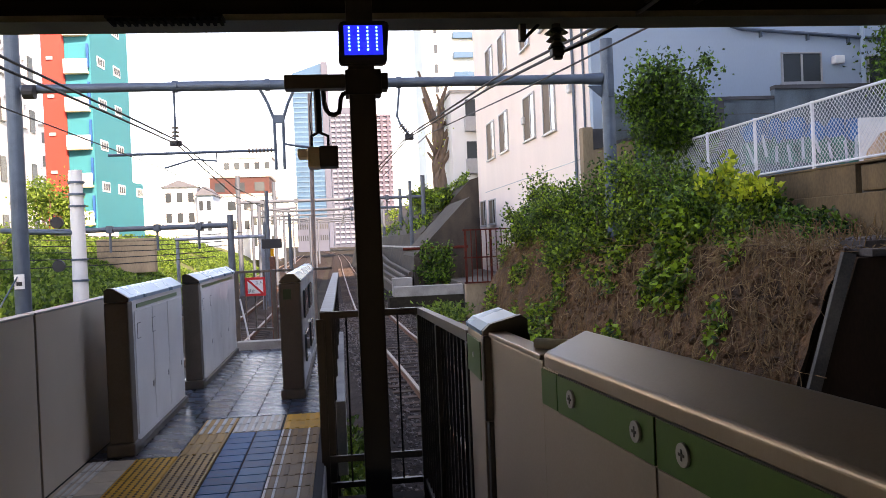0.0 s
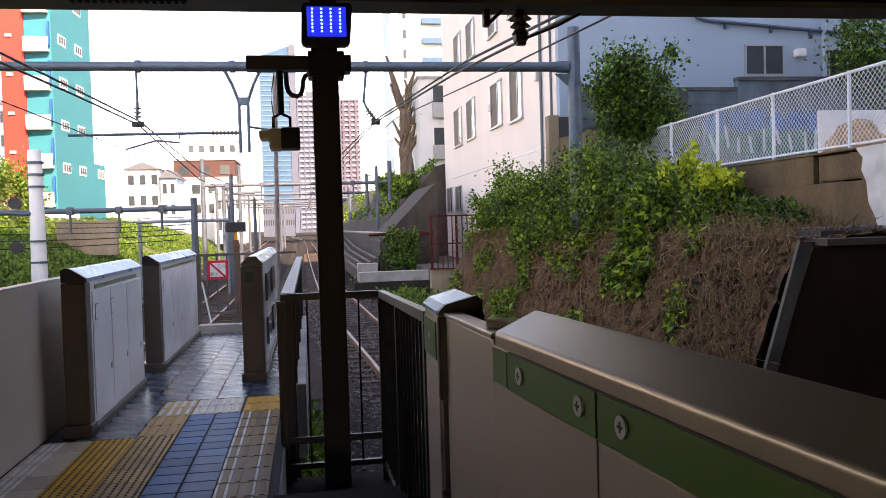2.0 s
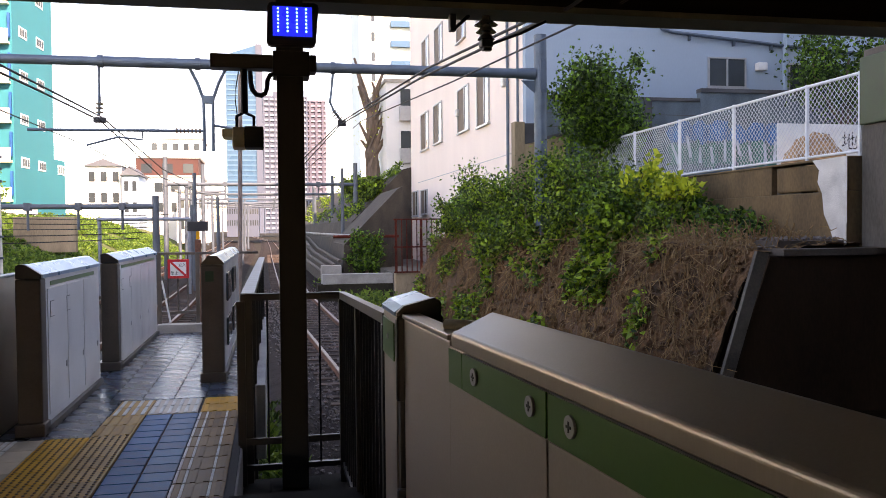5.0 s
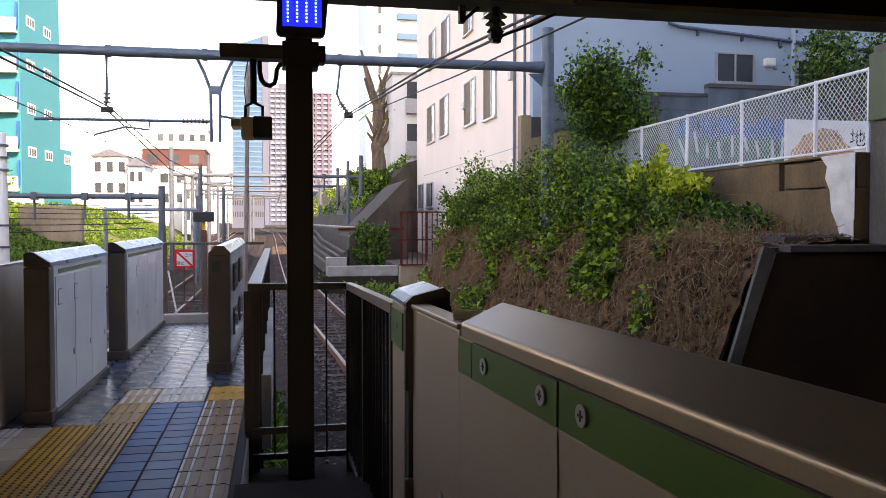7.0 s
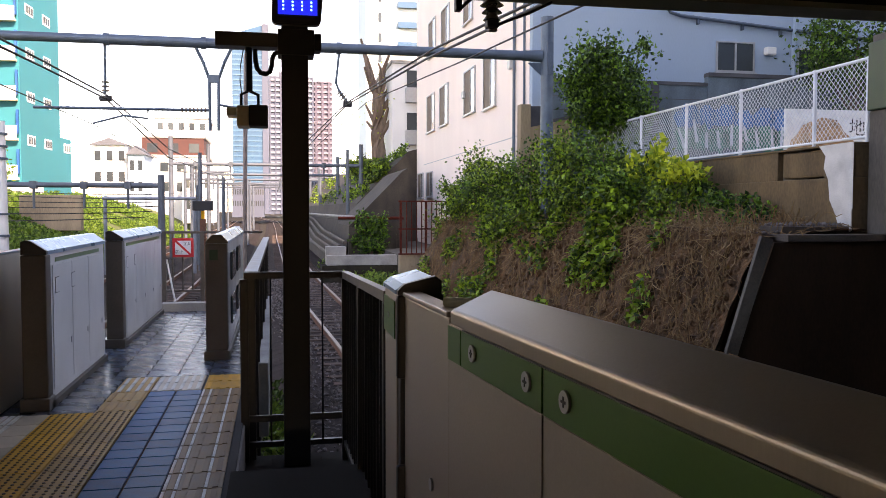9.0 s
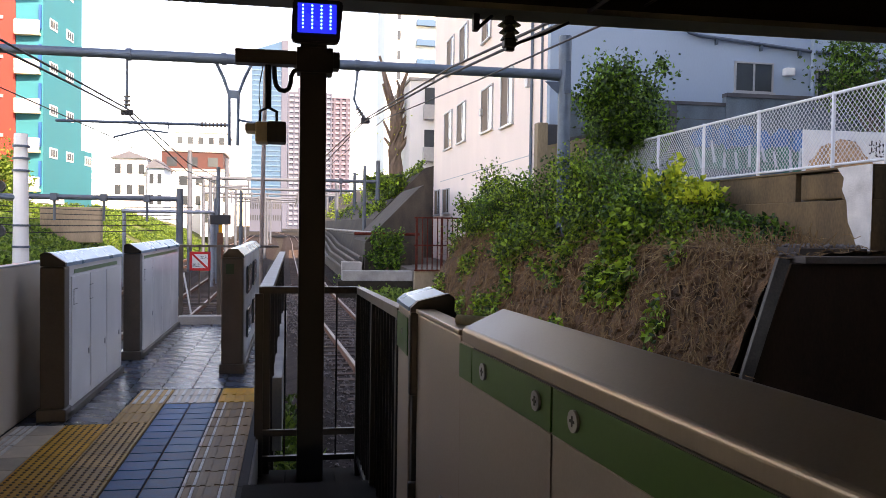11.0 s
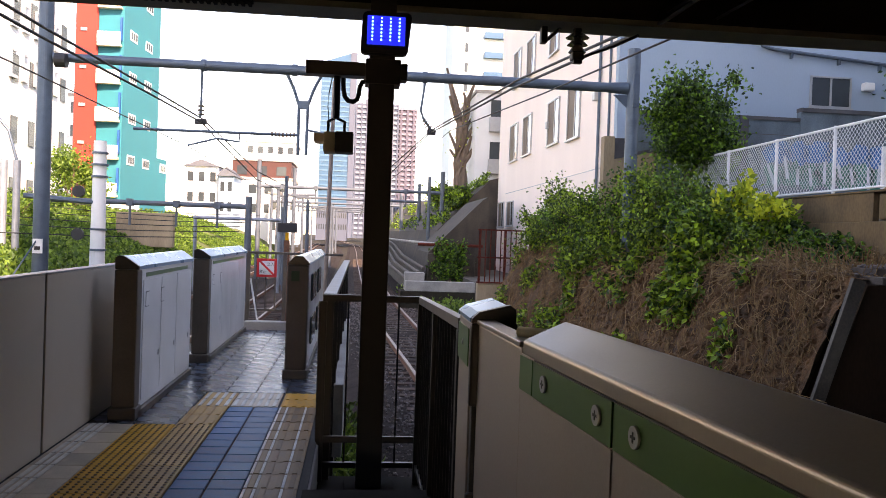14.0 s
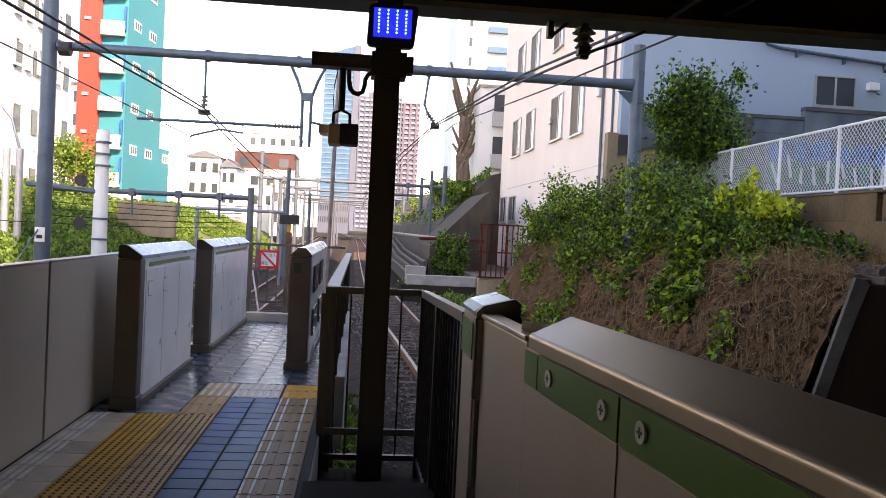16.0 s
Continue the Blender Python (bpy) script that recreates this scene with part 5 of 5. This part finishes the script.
def tree(base, height, rx, ry, crown_lo, material, n, size, label, seed, name="tree", category="tree", r0=0.12):
    rnd, g = random.Random(seed), np.random.default_rng(seed)
    th = thing(name, base, label, category)
    bx_, by_, bz_ = base
    bm = bmesh.new()
    tips = []
    top = Vector((bx_, by_, bz_ + height * 0.8))
    limb(bm, base, top, r0, r0 * 0.25, rnd, 0.05)
    for k in range(16):
        u = rnd.uniform(0.25, 0.85)
        p = Vector(base).lerp(top, u)
        a = rnd.uniform(0, 2 * math.pi)
        q = Vector((bx_ + math.cos(a) * rx * rnd.uniform(0.5, 0.95), by_ + math.sin(a) * ry * rnd.uniform(0.5, 0.95), bz_ + crown_lo + (height - crown_lo) * rnd.uniform(0.1, 0.95)))
        limb(bm, p, q, r0 * 0.4 * (1 - u * 0.5), 0.01, rnd)
        tips.append((p, q))
    part("trunk", bm, M_bark, th)
    cs_ = []
    for p, q in tips:
        for _ in range(9):
            c = p.lerp(q, rnd.uniform(0.55, 1.08))
            cs_.append((c + Vector((rnd.gauss(0, rx * 0.16), rnd.gauss(0, ry * 0.16), rnd.gauss(0, height * 0.06))), rnd.uniform(0.08, 0.2) * rx))
    cen_ = []
    for _ in range(n):
        c, r = cs_[rnd.randrange(len(cs_))]
        cen_.append([c[k] + g.normal() * r for k in range(3)])
    cr = leaves("crown", np.array(cen_), size, material, th, g)
    return th


tree((9.75, 21.4, 2.3), 4.15, 1.4, 1.2, 1.45, M_leafd, 16000, 0.12, "dense green broad-leaved tree beside the fence", 3)
tree((18.7, 22.3, 2.64), 5.2, 1.75, 1.2, 3.0, M_leafd, 7000, 0.13, "dark green tree in front of the grey wall", 8)
tree((-15.2, 47, 1.2), 4.4, 1.7, 1.7, 0.6, M_leafe, 5000, 0.2, "green tree on the embankment", 12)
tree((-13.8, 36, 0.6), 2.4, 1.6, 1.6, 0.3, M_leafe, 4000, 0.16, "green tree on the embankment", 14)
tree((6.7, 47.5, 3.2), 1.3, 0.8, 1.0, 0.2, M_leaf, 3000, 0.22, "leafy green shrub on the concrete slope", 16, "shrub", "shrub")
tree((4.9, 36.6, -0.6), 2.0, 0.9, 0.8, 0.2, M_leafd, 3000, 0.14, "dark green shrub against the concrete wall", 17, "shrub", "shrub")
tree((6.6, 56, 3.6), 1.5, 1.1, 1.6, 0.2, M_leaf, 2600, 0.2, "leafy green shrub on the concrete slope", 18, "shrub", "shrub")

# a lopped, nearly bare tree
bt = thing("bare_tree", (7.15, 52, 4.0), "lopped bare tree with a few pale shoots", "tree")
rnd = random.Random(21)
bm = bmesh.new()
limb(bm, (7.15, 52, 3.8), (7.1, 52, 9.0), 0.5, 0.4, rnd, 0.03)
for k in range(15):
    z = rnd.uniform(6.0, 10.2)
    a = rnd.uniform(0, 6.28)
    ln = rnd.uniform(0.6, 1.3)
    limb(bm, (7.12, 52, min(z, 8.6)), (7.12 + math.cos(a) * ln, 52 + math.sin(a) * ln, z + rnd.uniform(1.2, 2.6)), 0.2, 0.07, rnd, 0.16)
part("trunk", bm, M_bark, bt)
g = np.random.default_rng(4)
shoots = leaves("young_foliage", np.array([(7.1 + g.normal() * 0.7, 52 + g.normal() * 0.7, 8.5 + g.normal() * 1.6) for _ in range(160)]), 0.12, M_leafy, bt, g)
tagged(shoots, "a few pale shoots", "", "", "stuff")

g = np.random.default_rng(71)
gr = []
while len(gr) < 3600:
    u, y = g.random(), 46.8 + 50 * g.random() ** 1.5
    if noise.noise((u * 4, y * 0.35, 5)) > 0.16:
        gr.append((5.2 + 3 * u - 2.5 * (y - 46.6) / 60, y, 2.02 + 3 * u + 0.5 * g.random()))
tagged(leaves("slope_grass", np.array(gr), 0.17, M_leaf, rng=g, droop=-0.3), "patches of green grass on the far slope", "grass", "", "stuff")

# creepers and bushes over the cutting
def bush_field(name, n, xr, yr, dz, size, material, label, seed, thick=0.5, gate=-0.1, freq=0.9, squash=0.8):
    """Leaves that follow the hillside in uneven clumps."""
    g = np.random.default_rng(seed)
    out_ = []
    while len(out_) < n:
        x, y = g.uniform(*xr), g.uniform(*yr)
        m_ = noise.noise((x * freq, y * freq * squash, seed))
        if m_ < gate:
            continue
        h = dz + thick * max(0.05, 0.35 + m_ * 1.3) * g.random()
        out_.append((x - 0.35 * h, y, hill_z(x, y) + h))
    ob = leaves(name, np.array(out_), size, material, rng=g, out=(-0.5, -0.4, 0.1))
    return tagged(ob, label, "undergrowth", "", "stuff")


bush_field("undergrowth", 9000, (6.9, 9.6), (20.0, 28.6), 0.0, 0.14, M_leaf, "tangled green bushes over the cutting", 31, 1.0, 0.0, 1.2)
bush_field("undergrowth", 7000, (7.2, 9.4), (14.6, 20.5), 0.0, 0.15, M_leaf, "tangled green bushes over the cutting", 34, 0.8, 0.05, 1.2)
bush_field("undergrowth", 6500, (5.6, 8.0), (12.8, 28.4), 0.0, 0.15, M_leaf, "green creepers hanging down the earth face", 32, 0.45, 0.1, 2.4, 0.28)
bush_field("undergrowth", 3500, (8.2, 9.8), (12.4, 19), 0.0, 0.12, M_leafd, "dark green bushes at the foot of the wall", 33, 0.55, 0.06, 1.1)
rnd = random.Random(90)
shrub_at = [(7.8, 28.0, 1.7), (6.9, 26.4, 1.5), (7.5, 25.6, 2.0), (7.1, 23.8, 1.5), (7.5, 23.0, 1.9), (7.1, 21.9, 1.4), (8.0, 21.2, 2.0),
            (7.3, 20.2, 1.3), (8.2, 19.4, 2.2), (8.6, 18.4, 2.0), (7.7, 18.4, 1.2), (8.9, 17.0, 1.5), (8.2, 16.6, 1.2), (9.0, 15.4, 1.2), (8.5, 14.6, 0.8), (9.3, 13.6, 0.7), (8.9, 21.5, 1.7), (9.3, 19.8, 1.5)]
for k, (sx, sy, sh) in enumerate(shrub_at):
    tree((sx, sy, hill_z(sx, sy) - 0.15), sh, 0.6 * sh, 0.65 * sh, 0.1, M_leaf if k % 3 else M_leafd, int(1700 * sh), 0.10, "leafy green shrub growing on the cutting", 200 + k, "shrub", "shrub", 0.04)
# Creeper's patch of sun is put into its bright yellow-green colour.
g = np.random.default_rng(40)
yl = []
for k in range(26):
    c = np.array((8.95 + 0.2 * g.normal(), 15.6 + 0.55 * g.normal(), 2.3))
    top = 2.55 + 0.75 * math.exp(-((c[1] - 16.0) / 0.6) ** 2) * g.uniform(0.5, 1.1)
    lean_ = g.normal(size=2) * 0.12
    for z in np.arange(2.25, top, 0.055):
        for _ in range(2):
            yl.append(c + (lean_[0] * (z - 2.2), lean_[1] * (z - 2.2), z - 2.3) + g.normal(size=3) * 0.05)
tagged(leaves("bright_creeper", np.array(yl), 0.16, M_leafy, rng=g), "yellow-green creeper leaves brightened as if sunlit", "creeper", "", "stuff")

# dry roots and vines on the earth face
vv, ff = [], []
rnd = random.Random(50)
v, f = vv, ff
for k in range(2200):
    y = 10.9 + 17 * rnd.random() ** 1.3
    u = rnd.uniform(0.0, 2.6)
    lift = 0.0 if rnd.random() < 0.6 else rnd.uniform(0, 0.5)
    x = 7.05 - (y - 10.4) * 0.085 + u
    p = Vector((x - 0.06, y, hill_z(x, y) + 0.04))
    for s_ in range(5):
        x2, y2 = p.x + 0.06 + rnd.uniform(-0.08, 0.08), p.y + rnd.uniform(-0.2, 0.2)
        q = Vector((x2 - 0.06, y2, hill_z(x2, y2) + lift * rnd.random() + rnd.uniform(0.01, 0.09)))
        wire(p, q, rnd.uniform(0.003, 0.009))
        p = q
roots = raw("dry_roots", [tuple(c) for c in vv], ff, M_twig)
tagged(roots, "dry brown roots and vines hanging over the earth", "roots", "", "stuff")

# a tangle of dry stems among the bushes
v, f = [], []
rnd = random.Random(53)
for k in range(1500):
    y = 11.3 + 17 * rnd.random() ** 1.2
    x = 8.0 - (y - 10.4) * 0.085 + rnd.gauss(0.3, 0.45)
    p = Vector((x, y, hill_z(x, y) + 0.02))
    d = Vector((rnd.uniform(-0.6, 0.3), rnd.uniform(-0.9, 0.9), rnd.uniform(0.0, 0.7))) * 0.13
    for s_ in range(6):
        q = p + d * rnd.uniform(0.6, 1.2)
        wire(p, q, rnd.uniform(0.003, 0.008))
        p = q
        d += Vector((rnd.uniform(-0.06, 0.05), rnd.uniform(-0.09, 0.09), rnd.uniform(-0.08, 0.03)))
stems = raw("dry_stems", [tuple(c) for c in v], f, M_stem)
tagged(stems, "tangled dry tan stems among the bushes", "stems", "", "stuff")

# ---- floor pieces ----
def tiles(name, x0, x1, y0, y1, nx, ny, material, h=0.012, gap=0.006, parent=None):
    """Tiles with open joints laid over a rectangle."""
    w, d = (x1 - x0) / nx, (y1 - y0) / ny
    bm = B(gap / 2, w - gap / 2, gap / 2, d - gap / 2, -h, 0.0)
    pieces(name, bm, material, parent or platform, [(x0 + w * i, y0 + d * j, 0.0) for i in range(nx) for j in range(ny)])


# warning strip with studs
YS = 5.705
bm = B(0.003, 0.311, 0.003, 0.297, -0.012, 0.002)
pieces("tactile_block", bm, M_yellow, platform, [(-1.072, YS - 0.3 * (k + 1), 0) for k in range(27)])
bm = B(0.003, 0.302, 0.003, 0.297, -0.012, 0.002)
pieces("tactile_block", bm, M_tan, platform, [(-0.755, YS - 0.3 * (k + 1), 0) for k in range(27)])
v, f = [], []


def stud(x, y, r=0.011, h=0.006):
    i = len(v)
    for rr_, zz in ((r, 0.002), (r * 0.7, 0.002 + h)):
        for k in range(8):
            a = k * math.pi / 4
            v.append((x + rr_ * math.cos(a), y + rr_ * math.sin(a), zz))
    for k in range(8):
        f.append((i + k, i + (k + 1) % 8, i + 8 + (k + 1) % 8, i + 8 + k))
    f.append(tuple(range(i + 8, i + 16)))


for k in range(27):
    for bx0 in (-1.072, -0.755):
        for a in range(6):
            for b in range(6):
                stud(bx0 + 0.025 + 0.05 * a, YS - 0.3 * (k + 1) + 0.025 + 0.05 * b)
st_ = raw("stud", [tuple(Vector(p) - ORIGIN[platform]) for p in v], f, M_dot)
st_.parent = platform
tagged(st_, "worn dark studs of the warning strip", "", "", "stuff")


# guide blocks: plates with raised long bars
def guide(x0, y0, nx, ny, w, d, plate, bar, lengthwise=True, bars=4):
    pieces("tactile_block", B(0.003, w - 0.003, 0.003, d - 0.003, -0.012, 0.001), plate, platform, [(x0 + w * i, y0 + d * j, 0) for i in range(nx) for j in range(ny)])
    sp = w / bars
    pieces("guide_bar", B(sp * 0.3, sp * 0.7, d * 0.05, d * 0.95, 0.001, 0.006), bar, platform, [(x0 + w * i + sp * k, y0 + d * j, 0) for i in range(nx) for j in range(ny) for k in range(bars)])


guide(0.0, YS + 0.705 - 0.3 * 29, 1, 29, 0.33, 0.3, M_tan_d, M_tan_d, bars=4)
guide(-0.755, YS, 1, 2, 0.305, 0.352, M_tan, M_tan, bars=4)
guide(-0.745, 6.415, 1, 2, 0.30, 0.32, M_tan, M_white, bars=4)
guide(-0.44, 6.415, 1, 2, 0.42, 0.32, M_tile_l, M_white, bars=6)
guide(0.0, 6.415, 1, 2, 0.33, 0.32, M_yellow, M_yellow, bars=4)
tiles("floor_tile", -0.445, -0.002, -2.39, 6.41, 2, 44, M_tile_b, gap=0.016)
tiles("floor_tile", -1.44, -1.075, YS - 8.1, YS, 1, 27, M_tile_l, gap=0.006)
pieces("white_bar", B(0, 0.03, 0.01, 0.29, 0.0, 0.005), M_white, platform, [(-1.40 + 0.05 * j, YS - 0.3 * (k + 1), 0.0) for k in range(27) for j in range(3)])
tiles("floor_tile", -1.44, -0.76, YS + 0.004, 7.08, 2, 5, M_tile, gap=0.007)
tiles("floor_tile", 0.0, 0.38, 7.08, 12.3, 1, 17, M_tile, gap=0.008)
tiles("floor_tile", -1.44, -0.003, 7.08, 12.3, 5, 17, M_tile, gap=0.013)
# Floor darkness laid in as black sheets where tiles hardly show.
pieces("dark_floor_sheet", B(0, 1.2, 0, 1.0, -0.012, 0.0), M_under, platform, [(0.36, 2.0, 0), (0.36, 3.005, 0)])
pieces("guide_line", B(0, 0.016, 0.012, 0.28, 0.001, 0.007), M_white, platform, [(x, YS + 0.705 - 0.3 * (k + 1), 0) for x in (0.003, 0.064, 0.228) for k in range(29)])
tiles("floor_tile", 0.34, 1.14, -2.4, 1.99, 3, 15, M_tile, gap=0.008)

# sleepers of the track beside the platform
pieces("sleeper", B(-1.0, 1.0, -0.1, 0.1, -0.06, 0.03, 0.01), M_sleeper, track_right, [(track_x(y), y, RAILZ - 0.165) for y in np.arange(6, 96, 0.6)])
pieces("sleeper", B(-1.0, 1.0, -0.1, 0.1, -0.06, 0.03, 0.01), M_sleeper, track_left, [(left_track_x(y), y, RAILZ - 0.165) for y in np.arange(6, 70, 0.6)])

# ballast stones beside the near rails
rs = np.random.default_rng(77)
v, f = [], []
ico = bmesh.new()
bmesh.ops.create_icosphere(ico, subdivisions=1, radius=1)
IV = np.array([tuple(q.co) for q in ico.verts])
ico.verts.index_update()
IF = np.array([[q.index for q in fc.verts] for fc in ico.faces])
ico.free()
N = 7000
yy = 5.4 + 34 * rs.random(N) ** 1.6
off = rs.uniform(-1.75, 1.5, N)
V_, F_ = [], []
for k in range(N):
    r = rs.uniform(0.018, 0.042)
    q = IV * rs.uniform(0.6, 1.2, (len(IV), 1)) * r * rs.uniform(0.6, 1.3, 3)
    V_.append(q + (track_x(yy[k]) + off[k], yy[k], RAILZ - 0.155 - (max(0, abs(off[k]) - 1.5) * 0.7)))
    F_.append(IF + k * len(IV))
stones = raw("ballast_stones", np.concatenate(V_), np.concatenate(F_), M_stone)
tagged(stones, "grey and rust-brown ballast stones by the rails", "ballast", "", "stuff")
rs = np.random.default_rng(79)
V_, F_ = [], []
for k in range(1600):
    y = 10.9 + 12 * rs.random() ** 1.3
    x = 7.05 - (y - 10.4) * 0.085 + rs.uniform(0.0, 1.25)
    r = rs.uniform(0.03, 0.1)
    q = IV * rs.uniform(0.55, 1.25, (len(IV), 1)) * r * rs.uniform(0.6, 1.4, 3)
    V_.append(q + (x, y, hill_z(x, y)))
    F_.append(IF + k * len(IV))
clods = raw("earth_clods", np.concatenate(V_), np.concatenate(F_), M_earth)
tagged(clods, "brown clods and stones in the earth face", "earth", "", "stuff")
rs = np.random.default_rng(78)
V_, F_ = [], []
for k in range(900):
    x, y = rs.uniform(8.2, 9.8), rs.uniform(10.95, 13.6)
    r = rs.uniform(0.012, 0.05)
    q = IV * rs.uniform(0.6, 1.2, (len(IV), 1)) * r * rs.uniform(0.6, 1.4, 3)
    V_.append(q + (x, y, max(hill_z(x, y), 1.325 if x > 8.6 and y < 11.6 and x < 9.9 else 1.2 if y < 11.2 else -9) + r * 0.3))
    F_.append(IF + k * len(IV))
rubble = raw("rubble", np.concatenate(V_), np.concatenate(F_), M_stone)
tagged(rubble, "grey rubble and gravel on the ledge above the abutment", "rubble", "", "stuff")
g = np.random.default_rng(61)
wd = np.array([(0.62 + 0.12 * g.normal(), 5.6 + 5.5 * g.random() ** 1.4, -1.3 + 0.45 * g.random()) for _ in range(900)])
tagged(leaves("weeds", wd, 0.12, M_leafe, rng=g, droop=-0.5), "green weeds growing beside the platform edge", "weeds", "", "stuff")
g = np.random.default_rng(62)
wd = np.array([(4.4 + 0.5 * g.normal(), 30.5 + 1.2 * g.normal(), -1.45 + 0.6 * g.random()) for _ in range(700)] + [(3.6 + 0.35 * g.normal(), 34 + 9 * g.random(), -1.4 + 0.4 * g.random()) for _ in range(900)])
tagged(leaves("weeds", wd, 0.16, M_leafe, rng=g, droop=-0.5), "green weeds beside the track", "weeds", "", "stuff")
